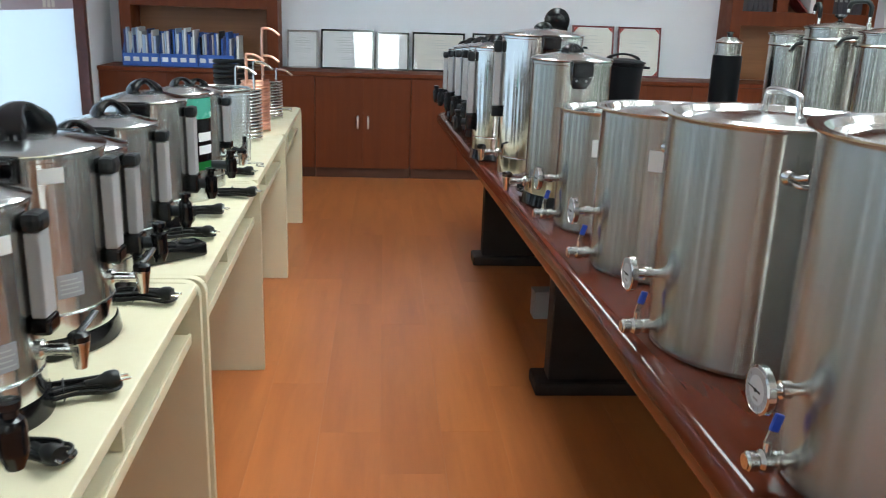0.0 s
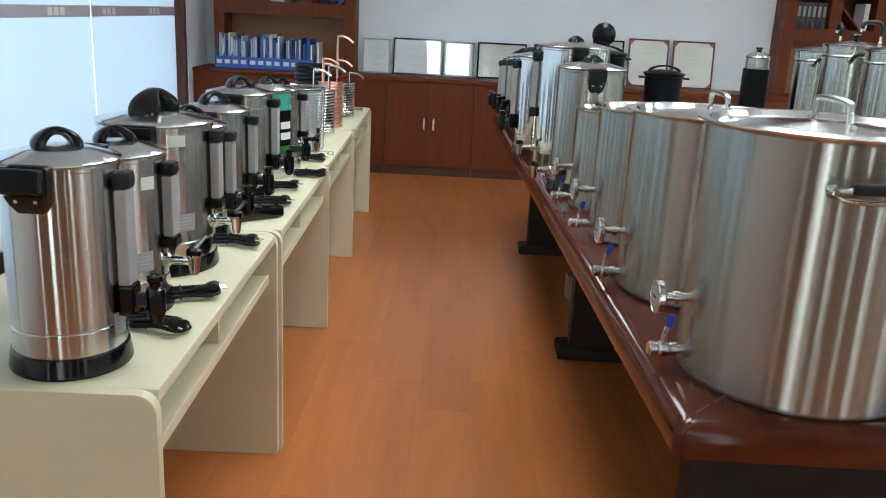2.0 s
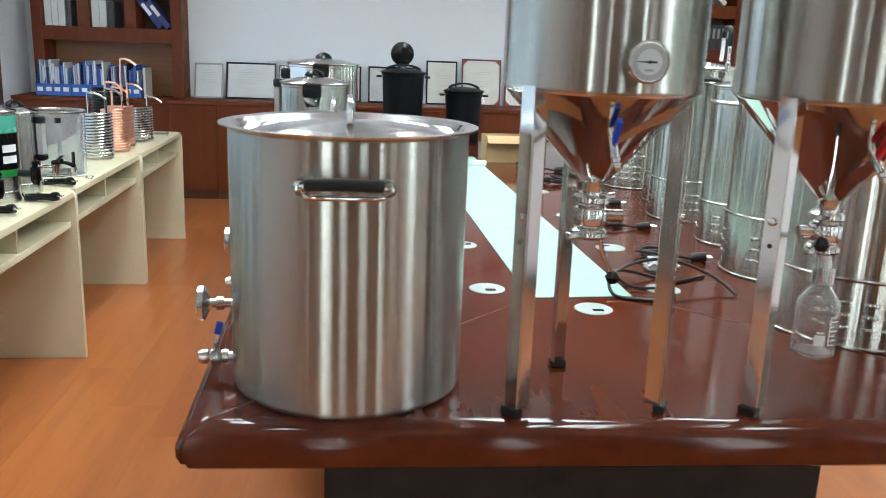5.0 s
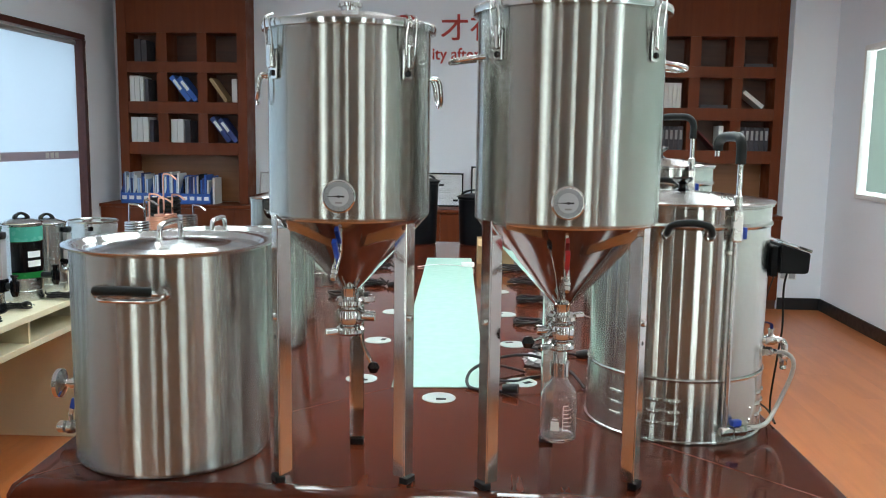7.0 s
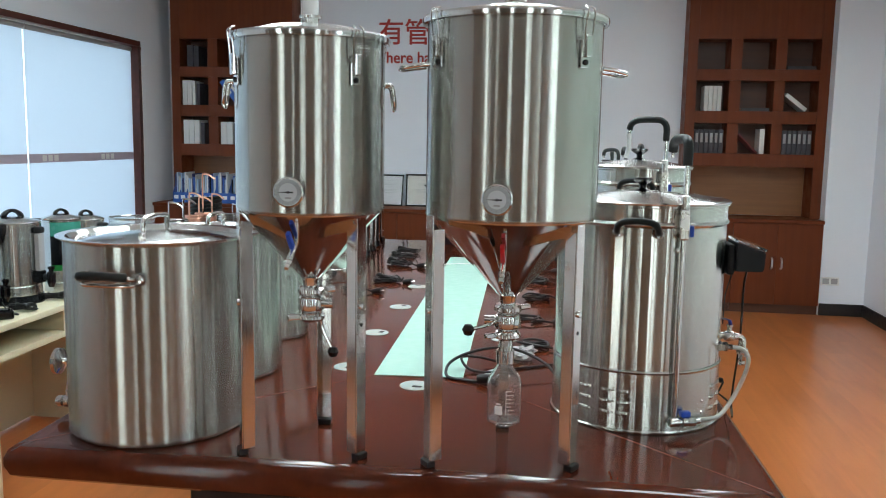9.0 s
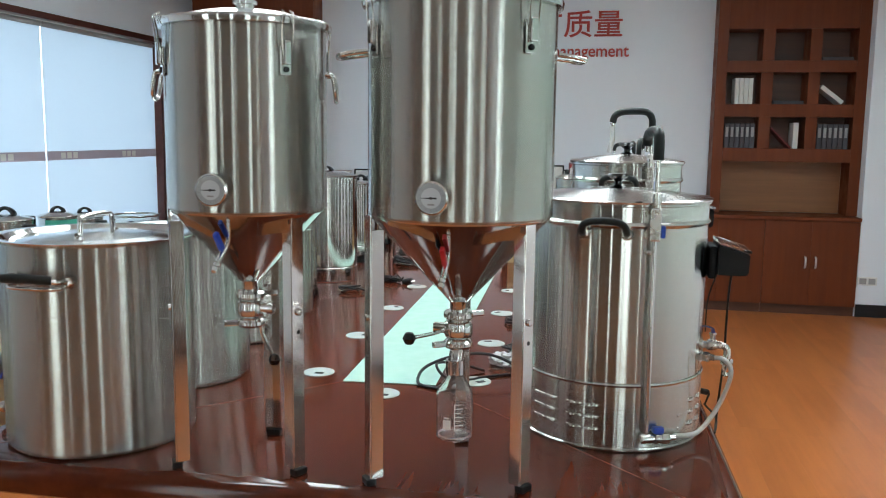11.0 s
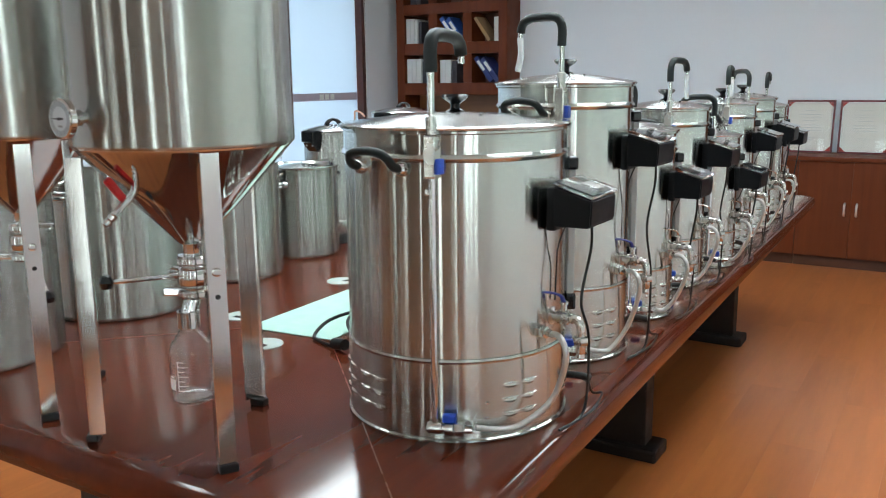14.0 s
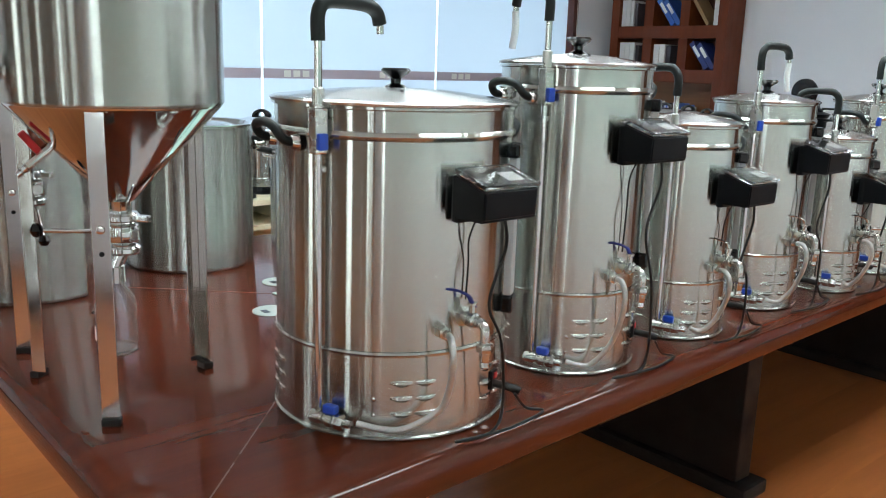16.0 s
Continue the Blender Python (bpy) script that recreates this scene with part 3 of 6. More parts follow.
def file_rack(x, width, dark):
    ob = thing("magazine_file", "blue plastic desk file rack full of folders", "file rack", pose(x, 6.985, 0.8185), "blue file racks")
    part("tray", block(0, width, 0, 0.24, 0, 0.006, 0.002), BLUE_FILE, ob)
    part("front_panel", block(0, width, 0, 0.006, 0.006, 0.095, 0.002), BLUE_FILE, ob)
    part("back_panel", block(0, width, 0.234, 0.24, 0.0065, 0.25, 0.002), BLUE_FILE, ob)
    for k in range(5):
        u = k * (width - 0.006) / 4
        prof = [(0.0065, 0.0065), (0.2335, 0.0065), (0.2335, 0.255), (0.13, 0.25), (0.0065, 0.10)]
        bm = bmesh.new()
        a = [bm.verts.new((u, p, q)) for p, q in prof]
        b = [bm.verts.new((u + 0.005, p, q)) for p, q in prof]
        bm.faces.new(a), bm.faces.new(b[::-1])
        for i in range(5):
            bm.faces.new((a[i], b[i], b[(i + 1) % 5], a[(i + 1) % 5]))
        part("divider", bm, BLUE_FILE, ob)
        if k < 4:
            part("label", block(u + 0.013, u + width / 4 - 0.012, -0.001, -0.0002, 0.035, 0.068), PAPER, ob, "white label")
    u = 0.012
    while u < width - 0.03:
        w = random.uniform(0.006, 0.02)
        h = random.uniform(0.215, 0.285)
        mat = random.choice((PALE_FILE, PAPER, BLUE_FILE, NAVY_FILE, W, PALE_FILE, BLACK_MATT) if dark else (PALE_FILE, W, BLUE_FILE, PALE_FILE, NAVY_FILE))
        f = part("folder", block(u, u + w, 0.03, 0.228, 0.0065, h, 0.001), mat, ob)
        if not dark:
            f.matrix_basis = pose(0, 0, 0)
        u += w + random.uniform(0.001, 0.008)
    return ob


for x, w, dark in ((-1.27, 0.275, False), (-0.99, 0.275, True), (-0.71, 0.27, True)):
    file_rack(x, w, dark)
book(-0.425, 0.8185, 0.02, 0.24, W, "white folder standing beside the file racks", 0, 7.0, 0.2, "file")


# ---- certificates on the worktop ----


def certificate(x0, x1, height, frame_mat, inner, label, lean=7.0, y=7.265):
    w = x1 - x0
    ob = thing("framed_certificate", label, "certificate", pose(x0, y, 0.8185) @ pose(0, 0, 0, -lean, 0, 0), "framed certificates")
    t = 0.014
    for name, box in (("frame_rail", (0, w, 0, 0.016, 0, t)), ("frame_rail", (0, w, 0, 0.016, height - t, height)), ("frame_stile", (0, t, 0, 0.016, t, height - t)), ("frame_stile", (w - t, w, 0, 0.016, t, height - t))):
        part(name, block(*box, 0.002), frame_mat, ob)
    part("backing", block(t, w - t, 0.009, 0.014, t, height - t), PAPER, ob)
    part("paper", block(t + 0.006, w - t - 0.006, 0.007, 0.0088, t + 0.006, height - t - 0.006), inner, ob)
    bm = bmesh.new()
    cx = w / 2
    rows = [(0.80, 0.22), (0.72, 0.5), (0.67, 0.46), (0.60, 0.3), (0.52, 0.52), (0.47, 0.5), (0.42, 0.48), (0.28, 0.24), (0.24, 0.2)]
    for f, k in rows:
        z = height * f
        block(cx - w * k / 2, cx + w * k / 2, 0.006, 0.0069, z, z + 0.004, bm=bm)
    part("print", bm, FAINT_INK, ob)
    if frame_mat is RED_FRAME:
        bm = bmesh.new()
        for sx in (0, 1):
            for sz in (0, 1):
                cx0, cz0 = (t if sx == 0 else w - t), (t if sz == 0 else height - t)
                dx, dz = (0.04 if sx == 0 else -0.04), (0.04 if sz == 0 else -0.04)
                vs = [bm.verts.new((a, 0.0055, c)) for a, c in ((cx0, cz0), (cx0 + dx, cz0), (cx0, cz0 + dz))]
                bm.faces.new(vs)
        g = bmesh.ops.extrude_face_region(bm, geom=list(bm.faces))
        bmesh.ops.translate(bm, verts=[v for v in g["geom"] if isinstance(v, bmesh.types.BMVert)], vec=(0, 0.0004, 0))
        part("corner_ornament", bm, SIGN_RED, ob, "red corner ornaments")
    part("glazing", block(t, w - t, 0.003, 0.0045, t, height - t), GLAZING, ob).visible_shadow = False
    return ob


NOTICE_FILM = plastic("grey_notice_film", (0.38, 0.37, 0.39), 0.4)
LILAC_PAPER = plastic("certificate_paper", (0.72, 0.71, 0.72), 0.5)
CREAM_PAPER = plastic("cream_certificate_paper", (0.74, 0.70, 0.64), 0.5)
RED_FRAME = plastic("dark_red_frame", (0.13, 0.015, 0.02), 0.3)
certificate(-0.075, 0.165, 0.30, GREY_STRIP, LILAC_PAPER, "pale certificate sheet in a thin clear frame", 15.5, 7.25)
certificate(0.19, 0.612, 0.315, BLACK, LILAC_PAPER, "wide black-framed certificate behind glass", 15.5, 7.25)
certificate(0.632, 0.892, 0.305, BLACK, LILAC_PAPER, "black-framed certificate behind glass", 15.5, 7.25)
certificate(0.918, 1.338, 0.305, BLACK, CREAM_PAPER, "wide black-framed certificate behind glass")
certificate(1.40, 1.83, 0.31, BLACK, LILAC_PAPER, "wide black-framed certificate behind glass")
certificate(1.90, 2.17, 0.375, BLACK, CREAM_PAPER, "upright black-framed certificate behind glass")
certificate(2.21, 2.555, 0.40, RED_FRAME, CREAM_PAPER, "upright dark red framed certificate with ornaments")
certificate(2.59, 2.945, 0.40, RED_FRAME, CREAM_PAPER, "upright dark red framed certificate with ornaments")

# ---- conference table ----
TZ = 0.76
TABLE = ((1.164, 1.062), (2.845, 1.062), (2.742, 5.15), (0.996, 5.15))


def inset_quad(q, d):
    c = Vector((sum(p[0] for p in q) / 4, sum(p[1] for p in q) / 4))
    return [(p[0] + (d if p[0] < c.x else -d), p[1] + (d if p[1] < c.y else -d)) for p in q]


table = thing("conference_table", "long dark mahogany lacquered conference table", "table", Matrix())
bm = bmesh.new()
rings = []
for d, z in ((0.05, -0.078), (0.022, -0.076), (0.006, -0.066), (0.0, -0.05), (0.0, -0.03), (0.008, -0.012), (0.022, -0.003), (0.045, 0.0)):
    rings.append([bm.verts.new((x, y, TZ + z)) for x, y in inset_quad(TABLE, d)])
for a, b in zip(rings, rings[1:]):
    for i in range(4):
        j = (i + 1) % 4
        bm.faces.new((a[i], a[j], b[j], b[i]))
bm.faces.new(rings[0][::-1]), bm.faces.new(rings[-1])
bmesh.ops.bevel(bm, geom=[e for e in bm.edges if abs(e.verts[0].co.z - e.verts[1].co.z) > 0.0005 and (e.verts[0].co.xy - e.verts[1].co.xy).length < 0.06], offset=0.012, segments=3, affect="EDGES")
part("tabletop", bm, MAHOGANY, table)


def table_x(side, y):
    k = (y - 1.02) / 4.03
    a, b = (1.17, 1.0) if side == "l" else (2.845, 2.745)
    return a + (b - a) * k


for y in (1.62, 3.16, 4.72):
    l, r = table_x("l", y) + 0.22, table_x("r", y) - 0.30
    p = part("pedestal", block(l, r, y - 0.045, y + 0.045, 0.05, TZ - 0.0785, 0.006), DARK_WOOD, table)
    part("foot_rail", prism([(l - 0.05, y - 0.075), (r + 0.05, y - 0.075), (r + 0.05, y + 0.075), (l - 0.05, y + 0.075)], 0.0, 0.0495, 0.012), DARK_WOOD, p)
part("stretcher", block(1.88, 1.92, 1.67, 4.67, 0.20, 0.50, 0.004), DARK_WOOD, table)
# pale glass inset and thin inlay lines
INSET = ((1.847, 1.776), (2.107, 1.796), (1.995, 4.32), (1.742, 4.30))
part("table_inset", prism(INSET, TZ + 0.0005, TZ + 0.0035, 0.001), GREEN_INSET, table, "pale green glossy inset panel")
INLAY = plastic("inlay_line", (0.13, 0.045, 0.024), 0.3)
for a, b in (((1.205, 1.105), INSET[0]), ((2.805, 1.105), INSET[1])):
    d = (Vector(b) - Vector(a)).normalized()
    n = Vector((-d.y, d.x)) * 0.0012
    part("inlay_line", prism([(Vector(a) + n)[:2], (Vector(a) - n)[:2], (Vector(b) - n)[:2], (Vector(b) + n)[:2]], TZ + 0.0001, TZ + 0.0006), INLAY, table)


def grommet(x, y):
    ob = thing("cable_grommet", "pale round cable grommet set in the tabletop", "grommet", pose(x, y, TZ), "cable grommets")
    part("ring", lathe(((0, 0.0002), (0.045, 0.0002), (0.045, 0.002), (0.042, 0.0035), (0, 0.0038)), 28), GROMMET, ob)
    part("slot", block(-0.006, 0.02, -0.026, -0.010, 0.0039, 0.0044, 0.0), BLACK, ob)
    return ob


g0 = grommet(1.752, 1.85)
for k, (x, y) in enumerate(((1.984, 1.695), (2.207, 1.862), (1.735, 2.31), (1.732, 2.785), (1.72, 3.275), (2.192, 2.306), (2.17, 2.79), (2.15, 3.28))):
    copy_thing(g0, pose(x, y, TZ, 0, 0, 40 * k))

# ---- stock pots ----


DIAL = plastic("dial_paper", (0.52, 0.56, 0.58), 0.3)
DIAL_BAND = plastic("dial_scale_grey", (0.34, 0.37, 0.39), 0.35)


def ball_valve(parent, m, k=1.0, lever=BLUE):
    v = part("ball_valve", lathe(((0, -0.01), (0.009, -0.01), (0.009, 0.012), (0.014, 0.012), (0.014, 0.022), (0.011, 0.024), (0.016, 0.03), (0.016, 0.042), (0.011, 0.048), (0.014, 0.05), (0.014, 0.062), (0.011, 0.064), (0.011, 0.066), (0, 0.066)), 18, Matrix.Diagonal((k, k, k, 1)) @ X_AXIS), FITTING, parent, "steel ball valve", m)
    part("stem", lathe(((0, 0.012 * k), (0.006 * k, 0.012 * k), (0.006 * k, 0.028 * k), (0, 0.03 * k)), 12, Matrix.Translation((0.036 * k, 0, 0))), FITTING, v)
    lean = pose(0.036 * k, 0, 0.029 * k, 0, -16, 0)
    arm = part("lever_arm", block(-0.0055 * k, 0.0055 * k, -0.002 * k, 0.002 * k, 0, 0.026 * k, 0.001), FITTING, v, "", lean)
    part("lever", block(-0.0065 * k, 0.0065 * k, -0.0035 * k, 0.0035 * k, 0.016 * k, 0.042 * k, 0.0025 * k), lever, arm, "vinyl-coated lever")
    return v


def thermometer(parent, m, r=0.03, neck=0.06):
    t = part("thermometer", lathe(((0, 0), (0.008, 0), (0.008, neck * 0.35), (0.012, neck * 0.37), (0.012, neck * 0.62), (0.008, neck * 0.64), (0.008, neck * 0.85), (r * 0.9, neck + 0.001), (r, neck + 0.003), (r, neck + 0.012), (r * 0.92, neck + 0.014), (r * 0.9, neck + 0.012), (0, neck + 0.012)), 28, X_AXIS), CHROME, parent, "round steel dial thermometer", m)
    x = neck + 0.0125
    part("dial_face", lathe(((0, x), (r * 0.88, x), (r * 0.88, x + 0.0008), (0, x + 0.0008)), 28, X_AXIS), DIAL, t, "pale dial face")
    bm = bmesh.new()
    for k in range(11):
        a = radians(-220 + k * 26)
        c, s = math.cos(a), math.sin(a)
        q = [(r * p * c + w * s, r * p * s - w * c) for p, w in ((0.66, 0.0006), (0.82, 0.0006), (0.82, -0.0006), (0.66, -0.0006))]
        lo = [bm.verts.new((x + 0.0009, y, z)) for y, z in q]
        hi = [bm.verts.new((x + 0.0013, y, z)) for y, z in q]
        bm.faces.new(lo), bm.faces.new(hi[::-1])
        for i in range(4):
            bm.faces.new((lo[i], lo[(i + 1) % 4], hi[(i + 1) % 4], hi[i]))
    part("scale_marks", bm, GREY_INK, t)
    part("scale_ring", lathe(((r * 0.60, x + 0.0008), (r * 0.86, x + 0.0008), (r * 0.86, x + 0.00088), (r * 0.60, x + 0.00088)), 28, X_AXIS), DIAL_BAND, t)
    hand = prism([(-r * 0.66, -0.0004), (0.0, -0.0012), (r * 0.34, -0.0016), (r * 0.34, 0.0016), (0.0, 0.0012), (-r * 0.66, 0.0004)], 0.0, 0.0006)
    hand.transform(Matrix.Translation((x + 0.0015, 0, 0)) @ Matrix(((0, 0, 1, 0), (1, 0, 0, 0), (0, 1, 0, 0), (0, 0, 0, 1))))
    part("needle", hand, BLACK_INK, t)
    part("needle_hub", lathe(((0, x + 0.002), (0.0028, x + 0.002), (0.0024, x + 0.0034), (0, x + 0.0036)), 12, X_AXIS), BLACK_INK, t)
    part("maker_line", block(x + 0.0009, x + 0.0011, -r * 0.2, r * 0.2, -r * 0.42, -r * 0.32), GREY_INK, t)
    return t


def side_handle(parent, m, w=0.13, out=0.045, grip=SLEEVE, tilt=0.0):
    """Two mounts on the wall and a loop of rod with a soft grip; local x outwards, y along the wall."""
    h = part("side_handle", tube([(0.004, -w / 2, 0), (out * 0.7, -w / 2 + 0.002, 0), (out, -w / 2 + 0.018, 0.004), (out, 0, 0.005), (out, w / 2 - 0.018, 0.004), (out * 0.7, w / 2 - 0.002, 0), (0.004, w / 2, 0)], 0.006, 10), CHROME, parent, "steel side handle", m @ pose(0, 0, 0, 0, tilt, 0))
    part("grip", tube([(out - 0.004, -w / 2 + 0.010, 0.005), (out, -w / 2 + 0.02, 0.006), (out, 0, 0.007), (out, w / 2 - 0.02, 0.006), (out - 0.004, w / 2 - 0.010, 0.005)], 0.0095, 12), grip, h, "soft black grip")
    part("lower_rod", tube([(0.004, -w / 2 + 0.004, -0.012), (out * 0.55, -w / 2 + 0.012, -0.015), (out * 0.6, 0, -0.016), (out * 0.55, w / 2 - 0.012, -0.015), (0.004, w / 2 - 0.004, -0.012)], 0.0048, 10), CHROME, h)
    for s in (-1, 1):
        part("mount", lathe(((0, -0.002), (0.0145, -0.002), (0.0135, 0.005), (0.009, 0.010), (0, 0.011)), 16, Matrix.Translation((0, s * w / 2, -0.004)) @ X_AXIS), CHROME, h)
    return h


def stock_pot(x, y, r, h, label, lid_handle=True, valve=182.0, handle=-90.0, handle_z=0.85, dial_z=0.135, tap_z=0.035, sticker=None):
    ob = thing("stock_pot", label, "pot", pose(x, y, TZ), "steel brewing pots")
    part("body", lathe(((0, 0.0), (r - 0.012, 0.0), (r - 0.003, 0.003), (r, 0.01), (r, h - 0.004), (r + 0.003, h), (r - 0.002, h), (r - 0.003, h - 0.02), (0, h - 0.021)), 96), STEEL, ob)
    lid = part("lid", lathe(((r - 0.004, h + 0.0005), (r + 0.006, h + 0.0006), (r + 0.014, h + 0.002), (r + 0.015, h + 0.005), (r + 0.008, h + 0.0055), (r - 0.006, h + 0.004), (r - 0.014, h - 0.006), (r - 0.03, h - 0.008), (r * 0.62, h + 0.001), (0.03, h + 0.009), (0, h + 0.0095)), 96), TURNED, ob, "flanged steel lid")
    if lid_handle:
        w = 0.33 * r
        part("lid_handle", tube([(-w - 0.012, 0, h + 0.0065), (-w, 0, h + 0.010), (-w + 0.004, 0, h + 0.034), (-w + 0.014, 0, h + 0.044), (0, 0, h + 0.047), (w - 0.014, 0, h + 0.044), (w - 0.004, 0, h + 0.034), (w, 0, h + 0.010), (w + 0.012, 0, h + 0.0065)], 0.0062, 10, 5), CHROME, lid, "", pose(0, 0, 0, 0, 0, 92))
    for a in (handle, handle + 180):
        side_handle(ob, radial(a, r, h * handle_z), 0.13 * (r / 0.21) ** 0.5, 0.04)
    thermometer(ob, radial(valve, r - 0.003, dial_z), 0.032, 0.048)
    ball_valve(ob, radial(valve, r - 0.002, tap_z), 0.95)
    if sticker:
        part("sticker", wall_patch(r + 0.0003, sticker[0] - 12 * 0.2 / r / 2, sticker[0] + 12 * 0.2 / r / 2, sticker[1], sticker[1] + 0.045), PAPER, ob, "white paper sticker")
    return ob


stock_pot(1.424, 1.298, 0.204, 0.452, "largest brushed steel brewing pot with valve and thermometer")
stock_pot(1.373, 1.768, 0.186, 0.415, "large brushed steel brewing pot with lid and valve")
stock_pot(1.345, 2.238, 0.158, 0.37, "medium brushed steel brewing pot with sticker", False, sticker=(-115, 0.255))
stock_pot(1.312, 2.615, 0.14, 0.325, "small brushed steel brewing pot with sticker", False, sticker=(-115, 0.215))

# ---- conical fermenters ----


def fermenter(x, y, r, zb, zt, legs, cone_z, tap_mat, label, tube_top=False, handle_out=False, ball=(0.05, 0.0, 0.0), dial=-88.0):
    ob = thing("conical_fermenter", label, "fermenter", pose(x, y, TZ), "conical fermenters")
    b, t, c = zb - TZ, zt - TZ, cone_z - TZ
    part("body", lathe(((r - 0.006, b + 0.0005), (r - 0.002, b + 0.0015), (r, b + 0.005), (r, t - 0.012), (r - 0.003, t - 0.012)), 96), STEEL, ob)
    part("cone", lathe(((r - 0.0045, b + 0.0015), (r - 0.005, b - 0.002), (0.022, c), (0.0, c)), 96), MIRROR, ob, "polished steel cone")
    lid = part("lid", lathe(((r + 0.001, t - 0.016), (r + 0.010, t - 0.015), (r + 0.012, t - 0.008), (r + 0.010, t - 0.001), (r - 0.002, t), (r * 0.6, t + 0.016), (0, t + 0.02)), 96), TURNED, ob, "clamped steel lid")
    part("lid_port", lathe(((0, t + 0.015), (0.018, t + 0.015), (0.018, t + 0.035), (0.024, t + 0.036), (0.024, t + 0.042), (0, t + 0.042)), 20), CHROME, lid)
    if tube_top:
        part("airlock_tube", lathe(((0, t + 0.0425), (0.018, t + 0.0425), (0.018, t + 0.26), (0, t + 0.26)), 18), MILKY, lid, "milky plastic airlock tube")
    for a in (-140, -40, 40, 140):
        m = radial(a, r + 0.0015, t - 0.075)
        cl = part("clamp", block(0.0, 0.004, -0.012, 0.012, -0.035, 0.02, 0.002), CHROME, ob, "toggle latch", m)
        part("clamp_lever", block(0.004, 0.014, -0.008, 0.008, -0.015, 0.028, 0.003), CHROME, cl)
        part("clamp_wire", tube([(0.01, -0.010, 0.01), (0.012, -0.012, 0.045), (0.016, -0.009, 0.074), (0.006, -0.008, 0.082)], 0.002, 6, 4), CHROME, cl)
        part("clamp_wire", tube([(0.01, 0.010, 0.01), (0.012, 0.012, 0.045), (0.016, 0.009, 0.074), (0.006, 0.008, 0.082)], 0.002, 6, 4), CHROME, cl)
        part("rivet", lathe(((0, 0.004), (0.006, 0.004), (0.005, 0.008), (0, 0.009)), 10, Matrix.Translation((0, 0, -0.024)) @ X_AXIS), BLACK, cl)
    for a in (15, 195):
        m = radial(a, r, t - 0.10)
        if handle_out:
            part("side_handle", tube([(0.0, -0.035, 0), (0.03, -0.034, -0.004), (0.052, -0.025, -0.008), (0.056, 0, -0.009), (0.052, 0.025, -0.008), (0.03, 0.034, -0.004), (0.0, 0.035, 0)], 0.0055, 10), CHROME, ob, "", m)
        else:
            part("side_handle", tube([(0.0, -0.028, 0), (0.014, -0.028, -0.004), (0.02, -0.024, -0.04), (0.02, 0, -0.052), (0.02, 0.024, -0.04), (0.014, 0.028, -0.004), (0.0, 0.028, 0)], 0.0045, 10), CHROME, ob, "", m)
    thermometer(ob, radial(dial, r - 0.004, b + 0.050), 0.030, 0.03)
    # racking valve on the cone
    k = 0.45
    rr, zz = r + (0.022 - r) * k, b + (c - b) * k
    m = radial(-92, rr, zz + 0.004) @ pose(0, 0, 0, 0, 38, 0)
    v = part("racking_valve", tube([(-0.006, 0, 0), (0.02, 0, 0), (0.05, 0, 0.0)], 0.007, 12), CHROME, ob, "small sampling valve", m)
    part("barb", lathe(((0.0055, 0.05), (0.0075, 0.054), (0.005, 0.06), (0.0068, 0.064), (0.0045, 0.072), (0, 0.072)), 12, X_AXIS), CHROME, v)
    part("lever", block(0.014, 0.026, -0.0045, 0.0045, 0.0075, 0.05, 0.002), tap_mat, v, "vinyl-coated lever")
    # dump valve
    d = part("dump_valve", lathe(((0.0, c + 0.003), (0.021, c + 0.003), (0.018, c - 0.002), (0.017, c - 0.02), (0.026, c - 0.021), (0.03, c - 0.026), (0.03, c - 0.034), (0.026, c - 0.039), (0.020, c - 0.041), (0.027, c - 0.045), (0.029, c - 0.05), (0.029, c - 0.07), (0.027, c - 0.074), (0.020, c - 0.078), (0.026, c - 0.081), (0.03, c - 0.085), (0.03, c - 0.092), (0.026, c - 0.097), (0.016, c - 0.099), (0, c - 0.099)), 28), CHROME, ob, "tri-clamp butterfly valve")
    for q, z in ((35, c - 0.03), (215, c - 0.088)):
        part("wing_nut", block(0.024, 0.056, -0.006, 0.006, -0.006, 0.006, 0.003), CHROME, d, "", radial(q, 0, z))
    bx, by, bz = ball
    part("lever_rod", tube([(0.02 if bx > 0 else -0.02, -0.004, c - 0.058), (bx * 0.5, by * 0.5, (c - 0.058 + bz) / 2), (bx, by, bz)], 0.004, 8), CHROME, d)
    part("lever_knob", lathe(((0, -0.013), (0.008, -0.0105), (0.013, 0), (0.008, 0.0105), (0, 0.013)), 16, Matrix.Translation(ball)), BLACK, d, "black ball knob")
    part("valve_neck", lathe(((0, 0.0), (0.011, 0.0), (0.011, 0.045), (0, 0.045)), 16, Matrix.Translation((0.018 if bx > 0 else -0.05, -0.002, c - 0.058)) @ X_AXIS @ Matrix.Diagonal((1, 1, 0.75, 1))), CHROME, d)
    for lx, ly in legs:
        dx, dy = lx - x, ly - y
        a = math.degrees(math.atan2(dy, dx))
        rad = math.hypot(dx, dy)
        leg = part("leg", block(-0.0015, 0.0015, -0.0145, 0.0145, 0.014, b + 0.008, 0.001), CHROME, ob, "flat polished steel leg", radial(a, rad, 0))
        part("rubber_foot", block(-0.012, 0.008, -0.016, 0.016, 0.0, 0.0139, 0.003), RUBBER, leg, "black rubber foot")
        side = 0.0132 if lx < x else -0.0132
        part("leg_flange", block(-0.027, -0.0016, side - 0.0013, side + 0.0013, 0.014, b - 0.02, 0.0008), CHROME, leg)
        part("bolt", lathe(((0, 0.0016), (0.0075, 0.0016), (0.0065, 0.006), (0, 0.007)), 12, Matrix.Translation((0, 0, 0.335)) @ X_AXIS), CHROME, leg)
